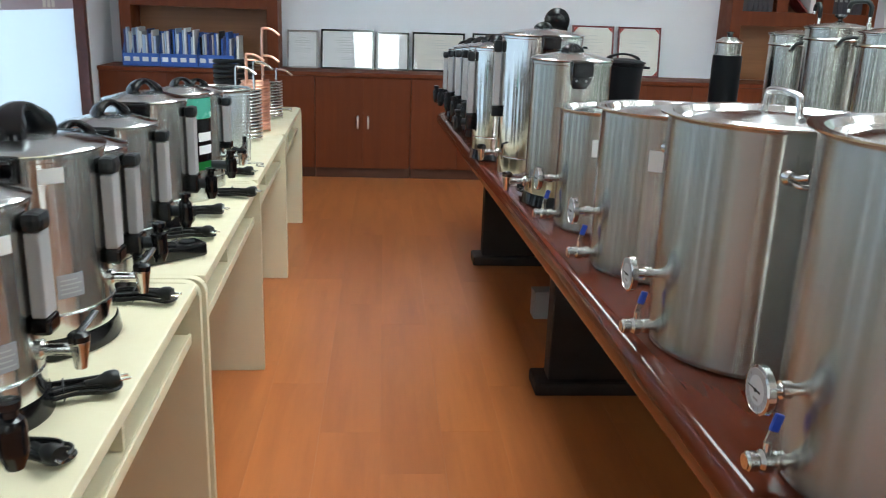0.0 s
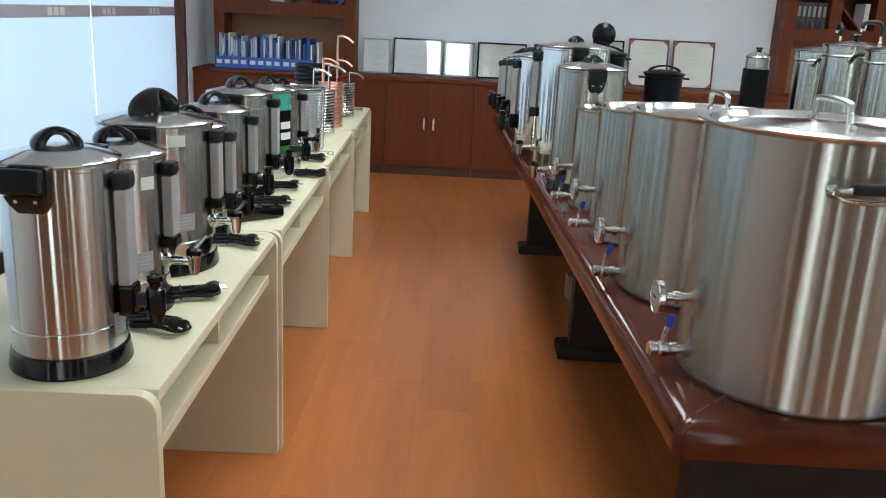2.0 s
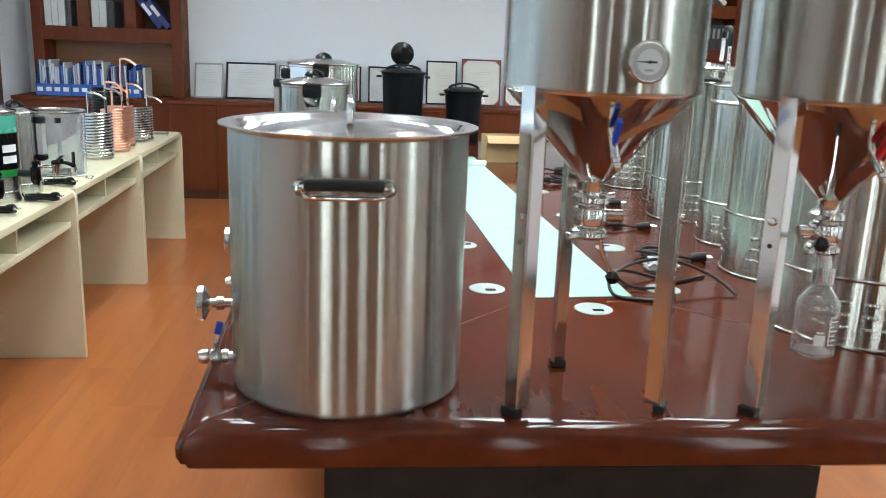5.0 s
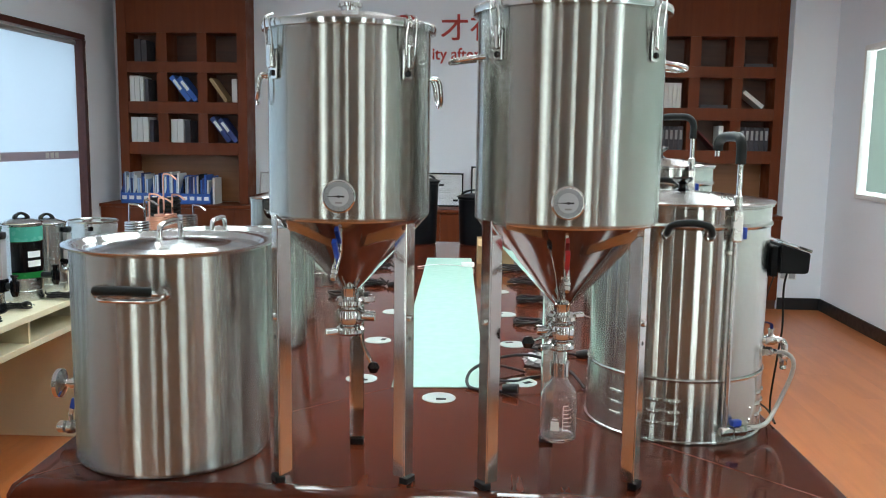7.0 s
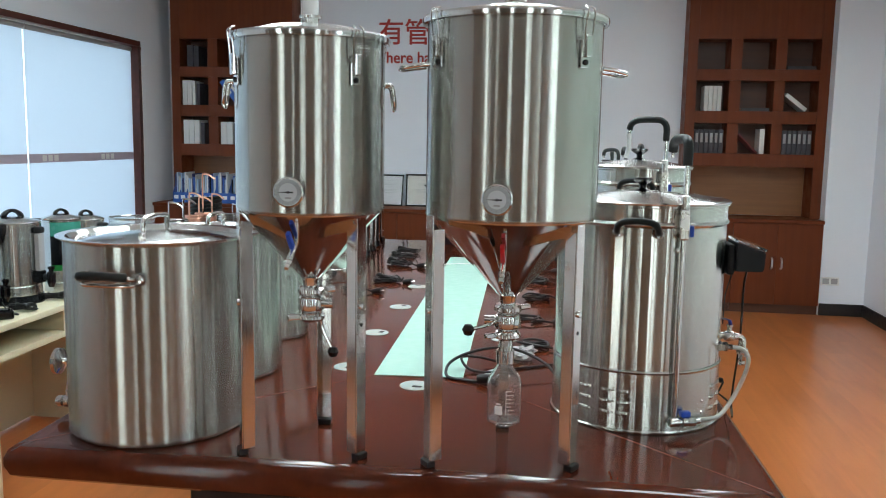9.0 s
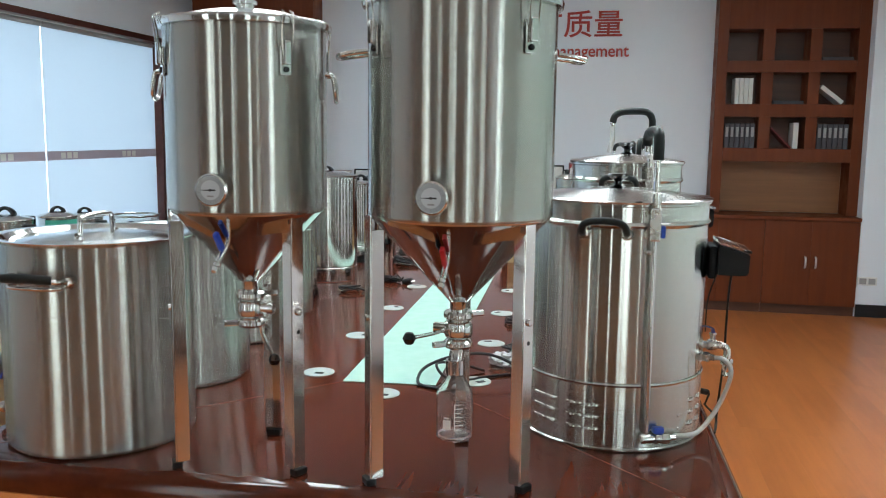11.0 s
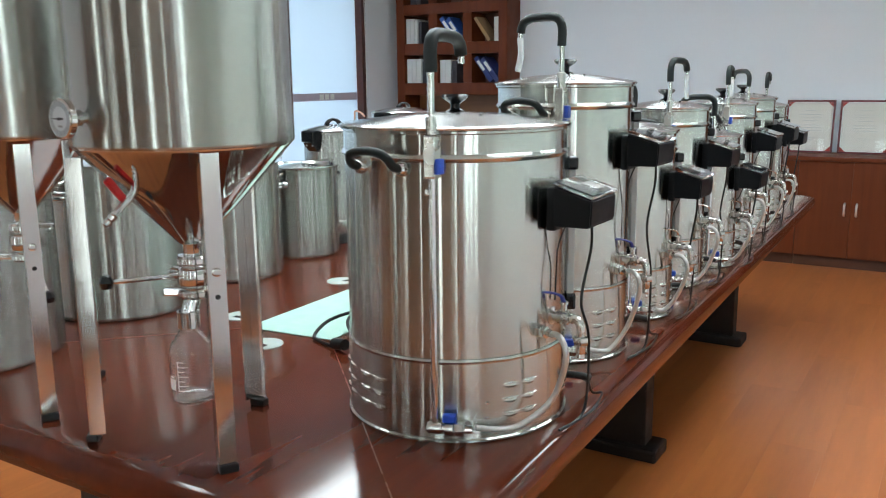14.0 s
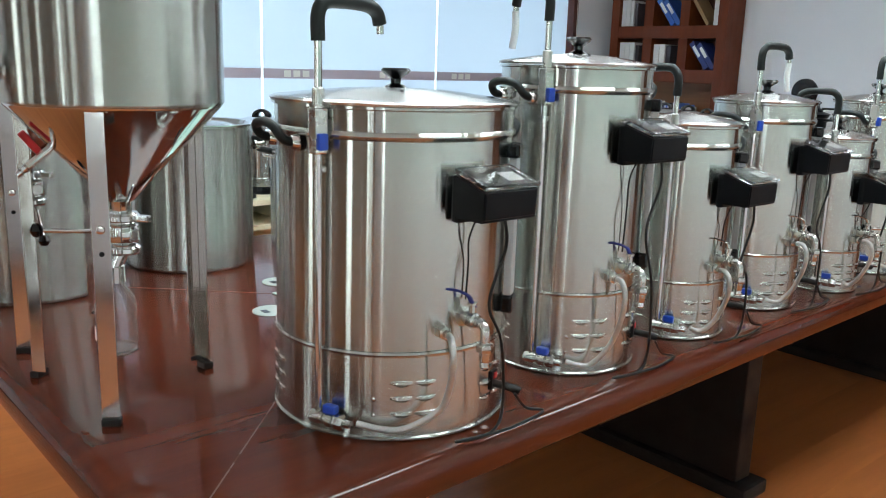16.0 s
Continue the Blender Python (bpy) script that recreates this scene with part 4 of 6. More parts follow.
        part("bolt_hole", lathe(((0, 0.0016), (0.0042, 0.0016), (0.0042, 0.0021), (0, 0.0021)), 12, Matrix.Translation((0, 0, 0.295)) @ X_AXIS), BLACK, leg)
    return ob


fermenter(1.830, 1.208, 0.159, 1.290, 1.660, ((1.698, 1.122), (1.959, 1.139), (1.823, 1.345)), 1.142, BLUE, "smaller conical steel fermenter with blue valve lever", True, False, (0.048, 0.006, 0.214), -86.0)
big_fermenter = fermenter(2.263, 1.243, 0.183, 1.285, 1.699, ((2.107, 1.124), (2.412, 1.154), (2.248, 1.400)), 1.114, RED, "larger conical steel fermenter with red valve lever", False, True, (-0.073, -0.125, 0.300), -93.5)

# sampling bottle screwed under the dump valve of the larger fermenter
at = pose(-0.002, -0.019, 0.072) @ Matrix.Diagonal((1.0, 1.0, 0.95, 1))
bottle = part("sample_bottle", lathe(((0, 0.001), (0.032, 0.001), (0.037, 0.006), (0.037, 0.098), (0.033, 0.112), (0.02, 0.13), (0.0155, 0.14), (0.0155, 0.165), (0.0135, 0.165), (0.0135, 0.14), (0.018, 0.129), (0.031, 0.111), (0.035, 0.097), (0.035, 0.008), (0.031, 0.004), (0, 0.004)), 36), BOTTLE_GLASS, big_fermenter, "clear laboratory glass sampling bottle", at)
part("neck_collar", lathe(((0.0157, 0.142), (0.0195, 0.142), (0.0195, 0.172), (0.0157, 0.172)), 28), CHROME, bottle, "steel neck collar")
part("neck_tube", tube([(0, 0, 0.166), (0.001, 0.008, 0.186), (0.002, 0.019, 0.208)], 0.0145, 14, 3), CHROME, bottle)
part("label", wall_patch(0.0373, -118, -92, 0.03, 0.05, 0.0006), PAPER, bottle, "small white label")
part("scale_line", wall_patch(0.0373, -81, -79, 0.03, 0.0852, 0.0004, 2), PAPER, bottle)
part("volume_mark", wall_patch(0.0373, -114, -97, 0.053, 0.056, 0.0004, 4), PAPER, bottle)
for k in range(7):
    part("graduation", wall_patch(0.0373, -80, -52 if k % 2 else -62, 0.03 + k * 0.009, 0.0312 + k * 0.009, 0.0004, 4), PAPER, bottle)
part("liquid", lathe(((0, 0.0045), (0.0305, 0.0045), (0.0345, 0.0085), (0.0345, 0.012), (0, 0.012)), 28), ACRYLIC, bottle)

# ---- brewing boilers along the right-hand edge ----


def louvre(r, angle, z):
    """A pressed vent: a small half-round hood."""
    bm = bmesh.new()
    w, n = 0.0185, 6
    a0 = radians(angle)
    rows = []
    for i in range(n + 1):
        f = i / n
        da = (f - 0.5) * 2 * w / r
        bulge = 0.0045 * math.sin(math.pi * f)
        c, s = math.cos(a0 + da), math.sin(a0 + da)
        rows.append([bm.verts.new((q * c, q * s, zz)) for q, zz in ((r - 0.001, z - 0.009 * math.sin(math.pi * f) - 0.0005), (r + bulge, z - 0.002), (r + bulge * 0.8, z + 0.002), (r - 0.001, z + 0.0035))])
    for a, b in zip(rows, rows[1:]):
        for k in range(3):
            bm.faces.new((a[k], a[k + 1], b[k + 1], b[k]))
        bm.faces.new((a[3], a[0], b[0], b[3]))
    bm.faces.new(rows[0][::-1]), bm.faces.new(rows[-1])
    bmesh.ops.remove_doubles(bm, verts=bm.verts, dist=0.0002)
    return bm


def boiler(x, y, r, h, label, hook=(100.0, 0.125, 0.16), spin=0.0, box_z=None, knob=True, lean_tube=False, seam=0.145):
    """hook = (direction in degrees, reach, height above the rim)."""
    ob = thing("brewing_boiler", label, "boiler", pose(x, y, TZ + 0.001, 0, 0, spin), "electric brewing boilers")
    seam *= h / 0.53
    part("body", lathe(((r, seam + 0.004), (r, h - 0.052), (r + 0.004, h - 0.049), (r + 0.0055, h - 0.045), (r + 0.004, h - 0.041), (r + 0.001, h - 0.038), (r + 0.001, h - 0.006), (r + 0.006, h - 0.004), (r + 0.006, h), (r - 0.002, h), (r - 0.003, h - 0.03), (0, h - 0.03)), 96), SATIN, ob)
    skirt = part("base_skirt", lathe(((0, 0.0), (r + 0.003, 0.0), (r + 0.006, 0.002), (r + 0.006, 0.005), (r + 0.002, 0.007), (r + 0.002, seam - 0.004), (r + 0.004, seam), (r + 0.002, seam + 0.0035), (r - 0.004, seam + 0.0035), (0, seam + 0.0035)), 96), SATIN, ob, "vented steel base skirt")
    for g in (-134, -107, -27, 20, 120, 160):
        for da in (-5.7, 5.7):
            for k in range(3):
                part("louvre", louvre(r + 0.002, g + da * 0.2 / r, seam * (0.32 + 0.18 * k)), SATIN, skirt)
    for f in (0.29, 0.48):
        part("screw", lathe(((0, 0), (0.004, 0), (0.003, 0.002), (0, 0.0025)), 8, X_AXIS), CHROME, skirt, "", radial(-45, r + 0.002, seam * f))
    lid = part("lid", lathe(((r + 0.001, h + 0.0008), (r + 0.008, h + 0.001), (r + 0.009, h + 0.005), (r + 0.003, h + 0.008), (r * 0.8, h + 0.013), (r * 0.45, h + 0.021), (0.02, h + 0.024), (0, h + 0.024)), 96), LID_GLASS, ob, "low domed lid with rim")
    if knob:
        part("lid_knob", lathe(((0, h + 0.0235), (0.020, h + 0.0235), (0.017, h + 0.027), (0.009, h + 0.031), (0.009, h + 0.039), (0.022, h + 0.048), (0.026, h + 0.053), (0.023, h + 0.057), (0, h + 0.055)), 24), BLACK, lid, "flared black knob")
        part("vent_rivet", lathe(((0, h + 0.02), (0.003, h + 0.0205), (0.003, h + 0.0235), (0, h + 0.0235)), 8, Matrix.Translation((r * 0.4, -r * 0.25, -0.0005))), BLACK, lid)
    for a in (-97, 83):
        sh = part("side_handle", tube([(0.004, -0.046, -0.006), (0.022, -0.047, 0.0), (0.032, -0.042, 0.014), (0.034, -0.028, 0.021), (0.034, 0, 0.024), (0.034, 0.028, 0.021), (0.032, 0.042, 0.014), (0.022, 0.047, 0.0), (0.004, 0.046, -0.006)], 0.0078, 12, 5), SLEEVE, ob, "arched black sleeved side handle", radial(a, r, h - 0.056))
        for s in (-1, 1):
            part("mount", lathe(((0, -0.002), (0.014, -0.002), (0.013, 0.005), (0.010, 0.010), (0, 0.011)), 16, Matrix.Translation((0, s * 0.046, -0.006)) @ X_AXIS), CHROME, sh)
    # recirculation pipe with valve and hooked outlet
    pa = -69.5
    pr = r + 0.014
    c, s = math.cos(radians(pa)), math.sin(radians(pa))
    px, py = pr * c, pr * s
    pipe = part("recirculation_pipe", tube([(px, py, 0.035), (px, py, h * 0.5), (px, py, h + hook[2] * 0.82)], 0.0062, 12, 2), CHROME, ob, "upright polished steel pipe")
    part("coupling", block(px - 0.011, px + 0.011, py - 0.011, py + 0.011, h - 0.075, h - 0.005, 0.003), FITTING, pipe, "white metal coupling")
    part("coupling_collar", lathe(((0.0064, h - 0.0045), (0.0095, h - 0.0045), (0.0095, h + 0.025), (0.0064, h + 0.027)), 14, Matrix.Translation((px, py, 0))), FITTING, pipe)
    part("valve_tab", block(px + 0.0115, px + 0.021, py - 0.011, py + 0.006, h - 0.068, h - 0.042, 0.003), BLUE, pipe, "blue valve tab")
    part("clip", block(px - 0.016, px, py, py + 0.02, h - 0.105, h - 0.095, 0.002), FITTING, pipe)
    ha, reach, up = hook
    hx, hy = math.cos(radians(ha)), math.sin(radians(ha))
    top = h + up
    def along(d, z):
        return (px + hx * d, py + hy * d, z)
    part("hook_sleeve", tube([along(0, top - 0.06), along(0, top - 0.022), along(0.012, top - 0.004), along(reach * 0.35, top), along(reach * 0.78, top - 0.002), along(reach * 0.97, top - 0.012), along(reach * 1.03, top - 0.03)], 0.0112 if r > 0.18 else 0.0092, 14, 5), SLEEVE, pipe, "dark silicone hook sleeve")
    part("outlet", tube([along(reach * 1.03, top - 0.0305), along(reach * 1.04, top - 0.045)], 0.006, 10, 1), CHROME, pipe)
    if lean_tube:
        part("silicone_tube", tube([along(reach * 1.04, top - 0.04), along(reach * 1.02, top - 0.075), along(reach * 1.1, h + 0.03)], 0.007, 10, 4), MILKY, pipe, "milky silicone tube")
    # lower valve, hose and side port
    def polar(a, out, z):
        return ((r + out) * math.cos(radians(a)), (r + out) * math.sin(radians(a)), z)
    run = math.degrees(1.0 / r)
    along_wall = radial(pa, r + 0.016, 0.034) @ pose(0, 0, 0, -90, 0, 0)
    valve = part("pump_valve", lathe(((0, -0.014), (0.008, -0.014), (0.0105, -0.011), (0.0105, 0.013), (0.008, 0.014), (0.008, 0.018), (0.012, 0.019), (0.0125, 0.026), (0.012, 0.033), (0.008, 0.034), (0, 0.034)), 16), FITTING, ob, "small steel pump valve", along_wall)
    part("union_nut", lathe(((0, 0.0345), (0.0115, 0.0345), (0.0125, 0.037), (0.0125, 0.050), (0.0105, 0.053), (0, 0.053)), 6), FITTING, valve)
    part("ferrule", lathe(((0, 0.0535), (0.0068, 0.0535), (0.0068, 0.066), (0, 0.066)), 14), CHROME, valve)
    part("valve_tab", block(-0.0075, 0.0075, -0.026, -0.012, 0.014, 0.038, 0.003), BLUE, valve, "blue valve tab")
    port_a = -15.0
    zp = seam + 0.038
    part("hose_port", lathe(((0, -0.008), (0.013, -0.008), (0.013, 0.003), (0.009, 0.004), (0.0115, 0.006), (0.0115, 0.018), (0.007, 0.02), (0.007, 0.03), (0, 0.03)), 6, X_AXIS), FITTING, ob, "steel hose port", radial(port_a, r + 0.001, zp))
    start = pa + 0.066 * run
    bend = 0.208 / r
    part("braided_hose", tube([polar(start, 0.0165, 0.034), polar(start * 0.72 - 15 * 0.28, 0.018, 0.028), polar(start * 0.45 - 15 * 0.55, 0.026, 0.032), polar(-19, 0.042, seam * 0.45), polar(-17, 0.062, seam * 0.80), polar(-17, 0.070, seam + 0.008), polar(-17, 0.064, seam + 0.030), polar(-16, 0.048, zp + 0.001), polar(-15, 0.030, zp)], 0.0054, 12, 6), HOSE, ob, "braided steel hose")
    # drain tap
    zt = zp + 0.018
    tap = part("drain_tap", lathe(((0, -0.006), (0.017, -0.006), (0.017, -0.001), (0.009, 0.001), (0.009, 0.008), (0.0125, 0.010), (0.0135, 0.02), (0.0125, 0.03), (0.009, 0.032), (0.009, 0.04), (0, 0.04)), 16, X_AXIS), FITTING, ob, "steel drain tap", radial(-3.0, r + 0.002, zt))
    part("tap_elbow", tube([(0.036, 0, 0), (0.046, 0, -0.001), (0.053, 0, -0.007), (0.055, 0, -0.017), (0.055, 0, -0.032)], 0.0082, 12, 4), FITTING, tap)
    part("tap_nut", lathe(((0, -0.045), (0.0135, -0.045), (0.0145, -0.042), (0.0145, -0.034), (0.0135, -0.031), (0, -0.031)), 6, Matrix.Translation((0.055, 0, 0))), FITTING, tap)
    part("tap_nozzle", lathe(((0, -0.073), (0.0065, -0.073), (0.0085, -0.070), (0.0075, -0.062), (0.009, -0.060), (0.009, -0.0455), (0, -0.0455)), 14, Matrix.Translation((0.055, 0, 0))), FITTING, tap)
    part("tap_stem", lathe(((0, 0.011), (0.006, 0.011), (0.006, 0.024), (0.0085, 0.025), (0.0085, 0.029), (0, 0.031)), 8, Matrix.Translation((0.021, 0, 0))), FITTING, tap)
    part("tap_lever", tube([(0.023, 0.003, 0.022), (0.021, -0.004, 0.032), (0.018, -0.008, 0.041), (0.004, -0.018, 0.047), (-0.008, -0.034, 0.050)], 0.0044, 8, 4, flat=0.5), NAVY_VINYL if r > 0.14 else FITTING, tap, "flat vinyl-coated tap lever")
    # control box
    bz = box_z if box_z is not None else h - 0.135
    outline = [(0.019, -0.031), (0.083, -0.031), (0.087, -0.027), (0.089, 0.018), (0.019, 0.039)]
    bm = bmesh.new()
    lo = [bm.verts.new((u, -0.057, v)) for u, v in outline]
    hi = [bm.verts.new((u, 0.057, v)) for u, v in outline]
    bm.faces.new(lo), bm.faces.new(hi[::-1])
    for i in range(5):
        bm.faces.new((lo[i], lo[(i + 1) % 5], hi[(i + 1) % 5], hi[i]))
    bmesh.ops.bevel(bm, geom=list(bm.edges), offset=0.0025, segments=2, affect="EDGES")
    cb = part("control_box", bm, BLACK_MATT, ob, "black plastic control box", radial(0, r, bz))
    part("mount", block(0.0005, 0.0185, -0.048, 0.048, -0.042, 0.034, 0.006), BLACK_MATT, cb, "black mounting bracket")
    top_face = pose(0.054, 0, 0.0290, 0, math.degrees(math.atan2(0.021, 0.070)), 0)
    part("cover", block(-0.0375, 0.0375, -0.0595, 0.0595, 0.0012, 0.0085, 0.002), CLEAR_LID, cb, "clear glossy plastic lid", top_face)
    part("rating_label", block(-0.014, 0.016, 0.010, 0.044, 0.0002, 0.0009), PAPER, cb, "small white label", top_face)
    part("display", block(-0.026, 0.018, -0.044, -0.006, 0.0002, 0.0009), DARK_GREY, cb, "", top_face)
    part("sensor_cable", tube([(r + 0.026, -0.012, bz - 0.030), (r + 0.012, -0.016, bz - 0.07), (r + 0.006, -0.010, (bz + zp) / 2), (r + 0.005, -0.012, zt + 0.03)], 0.0015, 6, 5), RUBBER, ob, "thin black sensor cable")
    part("power_cord", tube([(r + 0.062, 0.012, bz - 0.030), (r + 0.058, 0.022, bz - 0.08), (r + 0.052, -0.004, bz - 0.17), (r + 0.056, 0.024, seam + 0.02), (r + 0.05, 0.04, 0.05), (r + 0.045, 0.02, 0.006), (r + 0.034, -0.05, 0.0045), (r + 0.05, 0.06, 0.0045), (r + 0.035, 0.16, 0.005), (r + 0.03, 0.12, 0.02), (r + 0.034, 0.085, 0.056)], 0.0027, 8, 6), RUBBER, ob, "black power cord")
    socket = part("power_socket", block(-0.002, 0.004, -0.012, 0.012, -0.012, 0.022, 0.002), BLACK_MATT, skirt, "black inlet socket", radial(21.0 * bend, r + 0.002, 0.066))
    part("rocker_switch", block(0.0042, 0.006, -0.005, 0.005, 0.008, 0.018, 0.0006), RED, socket, "red rocker switch")
    part("plug", tube([(0.0045, 0, -0.002), (0.026, 0.0, -0.003), (0.036, 0.004, -0.006), (0.050, 0.008, -0.01)], 0.0075, 10, 3), RUBBER, socket, "black moulded plug")
    # level gauge behind the tap
    ga = 31.0
    gauge = part("level_gauge", block(0.004, 0.018, -0.014, 0.014, seam + 0.07, h - 0.085, 0.003), GREY_STRIP, ob, "pale level gauge strip", radial(ga, r, 0))
    for z0, z1 in ((seam + 0.038, seam + 0.0698), (h - 0.0848, h - 0.06)):
        part("gauge_cap", block(0.0, 0.022, -0.017, 0.017, z0, z1, 0.005), BLACK, gauge, "black end cap")
    return ob


boiler(2.574, 1.616, 0.208, 0.542, "largest steel electric brewing boiler with control box", (98, 0.125, 0.155))
boiler(2.602, 2.062, 0.152, 0.612, "tall steel electric brewing boiler with control box", (172, 0.10, 0.14), lean_tube=True, box_z=0.47)
boiler(2.635, 2.43, 0.118, 0.49, "short slim steel electric brewing boiler", (188, 0.08, 0.125), knob=False)
boiler(2.608, 2.822, 0.127, 0.535, "tall slim steel electric brewing boiler", (80, 0.10, 0.14), lean_tube=True)
boiler(2.66, 3.15, 0.098, 0.435, "smallest steel electric brewing boiler", (200, 0.10, 0.13))
boiler(2.612, 3.51, 0.122, 0.53, "slim steel electric brewing boiler with hooked pipe", (95, 0.09, 0.13), lean_tube=True)
boiler(2.60, 3.90, 0.13, 0.54, "steel electric brewing boiler near the table end", (150, 0.08, 0.11))
boiler(2.60, 4.28, 0.11, 0.50, "slim steel electric brewing boiler near the table end", (90, 0.05, 0.14), knob=False)

jack = thing("insulated_boiler", "slim steel boiler in a black insulating jacket", "boiler", pose(2.33, 4.38, TZ + 0.001) @ Matrix.Diagonal((1.0, 1.0, 1.18, 1)))
part("jacket", lathe(((0, 0), (0.066, 0), (0.068, 0.004), (0.068, 0.33), (0.066, 0.334), (0, 0.334)), 48), BLACK_MATT, jack, "black insulating jacket")
part("collar", lathe(((0, 0.3345), (0.060, 0.3345), (0.060, 0.38), (0.064, 0.385), (0.060, 0.39), (0.03, 0.405), (0, 0.406)), 48), SATIN, jack, "steel top collar")
part("lid_knob", lathe(((0, 0.4065), (0.014, 0.4065), (0.012, 0.415), (0.02, 0.424), (0, 0.428)), 20), BLACK, jack)

# ---- cream desks by the window ----
DZ = 0.717
DESK_X0, DESK_X1 = -0.335, 0.228
DESK_L = 1.098
ROW = pose(0.304, 1.138, 0, 0, 0, 1.38)


def on_row(x, y, z=DZ):
    """The pose of something at x, y of the row of desks, which stands slightly askew in the room."""
    return ROW @ pose(x - 0.228, (y - 1.165) * 0.989, z)



def desk(y, length, label, nudge=0.0):
    ob = thing("desk", label, "desk", ROW @ pose(-DESK_X1 + nudge, y, 0), "cream desks in a row")
    part("desktop", block(DESK_X0, DESK_X1 - 0.004, 0.0275, length - 0.0275, DZ - 0.027, DZ - 0.0005, 0.003), CREAM, ob)
    # end panels reach the top and are rounded at the front corner
    r = 0.034
    side = [(DESK_X0, 0.0), (DESK_X1, 0.0)]
    side += [(DESK_X1 - r + r * math.cos(a), DZ - r + r * math.sin(a)) for a in (math.pi / 10 * k for k in range(6))]
    side.append((DESK_X0, DZ))
    for u in (0.0015, length - 0.0268):
        panel = prism(side, 0.0, 0.0253, 0.0025)
        panel.transform(Matrix.Translation((0, u + 0.0253, 0)) @ Matrix.Rotation(radians(90), 4, "X"))
        part("side_panel", panel, CREAM, ob)
    part("shelf", block(DESK_X0 + 0.03, DESK_X1 - 0.03, 0.027, length - 0.027, 0.572, 0.590, 0.002), CREAM, ob)
    part("shelf_divider", block(DESK_X0 + 0.03, DESK_X1 - 0.035, length * 0.5 - 0.008, length * 0.5 + 0.008, 0.5905, DZ - 0.0275, 0.001), CREAM, ob)
    # Carried down to the floor to block low window light under the desk.
    part("back_panel", block(DESK_X0 + 0.012, DESK_X0 + 0.028, 0.027, length - 0.027, 0.012, DZ - 0.0275, 0.001), CREAM, ob)
    part("edge_strip", block(DESK_X1 - 0.029, DESK_X1 - 0.022, 0.028, length - 0.028, 0.568, 0.594, 0.002), CREAM, ob)
    return ob


for k in range(4):
    desk(k * DESK_L, DESK_L - 0.002, "cream laminate desk with an open shelf" if k else "cream laminate desk with rounded corners and shelf", 0.009 if k == 1 else 0.0)

# ---- hot water urns ----


def cord_pile(ob, x, y, seed, floor_z=0.005):
    """A flat bundle of folded cord lying beside the urn, its plug at (x, y)."""
    random.seed(seed)
    turn = radians(random.uniform(-18, 22))
    c, s = math.cos(turn), math.sin(turn)

    def spot(u, v, z):
        return (x + u * c - v * s, y + u * s + v * c, z)

    pts = [spot(-0.13, 0.012, 0.03), spot(-0.115, 0.010, 0.008)]
    for k in range(5):
        w = 0.006 + 0.0045 * k + 0.004 * random.random()
        z = floor_z + 0.007 * (k % 3)
        near, far = -0.098 + 0.014 * random.random(), -0.006 + 0.018 * random.random()
        side = 1 if k % 2 else -1
        pts += [spot(near, side * w, z), spot((near + far) / 2, side * w * 0.75, z + 0.004), spot(far, side * w, z + 0.002), spot(far + 0.012, side * w * 0.1, z + 0.003), spot(far - 0.002, -side * w * 0.9, z + 0.004), spot((near + far) / 2, -side * w * 0.6, z + 0.006), spot(near, -side * w, z + 0.003), spot(near - 0.012, 0, z + 0.002)]
    pts.append(spot(-0.02, -0.012, floor_z + 0.022))
    cord = part("power_cord", tube(pts, 0.0031, 7, 4), RUBBER, ob, "folded black power cord")
    part("cord_tie", tube([spot(-0.062, -0.020, floor_z), spot(-0.062, -0.018, floor_z + 0.02), spot(-0.062, 0.0, floor_z + 0.027), spot(-0.062, 0.018, floor_z + 0.02), spot(-0.062, 0.020, floor_z)], 0.002, 6, 4), RUBBER, cord)
    e = Vector(pts[-1])
    aim = turn + random.uniform(-0.5, 0.2)
    d = Vector((math.cos(aim), math.sin(aim), -0.05))
    m = Matrix.Translation(e) @ d.to_track_quat("Z", "Y").to_matrix().to_4x4()
    plug = lathe(((0, -0.012), (0.005, -0.011), (0.006, 0.006), (0.010, 0.014), (0.014, 0.022), (0.0155, 0.034), (0.013, 0.041), (0, 0.042)), 16, m)
    part("plug", plug, RUBBER, cord, "moulded black plug")
    across = Vector((-math.sin(aim), math.cos(aim), 0))
    for q in (-1, 1):
        p = e + d * 0.041 + across * q * 0.008
        part("pin", tube([p, p + d * 0.017], 0.0024, 6, 1), CHROME, cord)


def strap(points, thick, width, across, bm=None):
    """A rounded band along points: thick in the plane of its bend, width across it, both given per point."""
    own = bm or bmesh.new()
    line = [Vector(p) for p in points]
    rings = []
    for i, p in enumerate(line):
        d = (line[min(i + 1, len(line) - 1)] - line[max(i - 1, 0)]).normalized()
        up = d.cross(across).normalized()
        ring = []
        for k in range(12):
            a = 2 * math.pi * k / 12
            c, s = math.cos(a), math.sin(a)
            c, s = (abs(c) ** 0.7 * (1 if c >= 0 else -1), abs(s) ** 0.7 * (1 if s >= 0 else -1))
            ring.append(own.verts.new(p + across * (c * width[i]) + up * (s * thick[i])))
        rings.append(ring)
    for a, b in zip(rings, rings[1:]):
        for k in range(12):
            j = (k + 1) % 12
            own.faces.new((a[k], a[j], b[j], b[k]))
    own.faces.new(rings[0][::-1])
    own.faces.new(rings[-1])
    return own


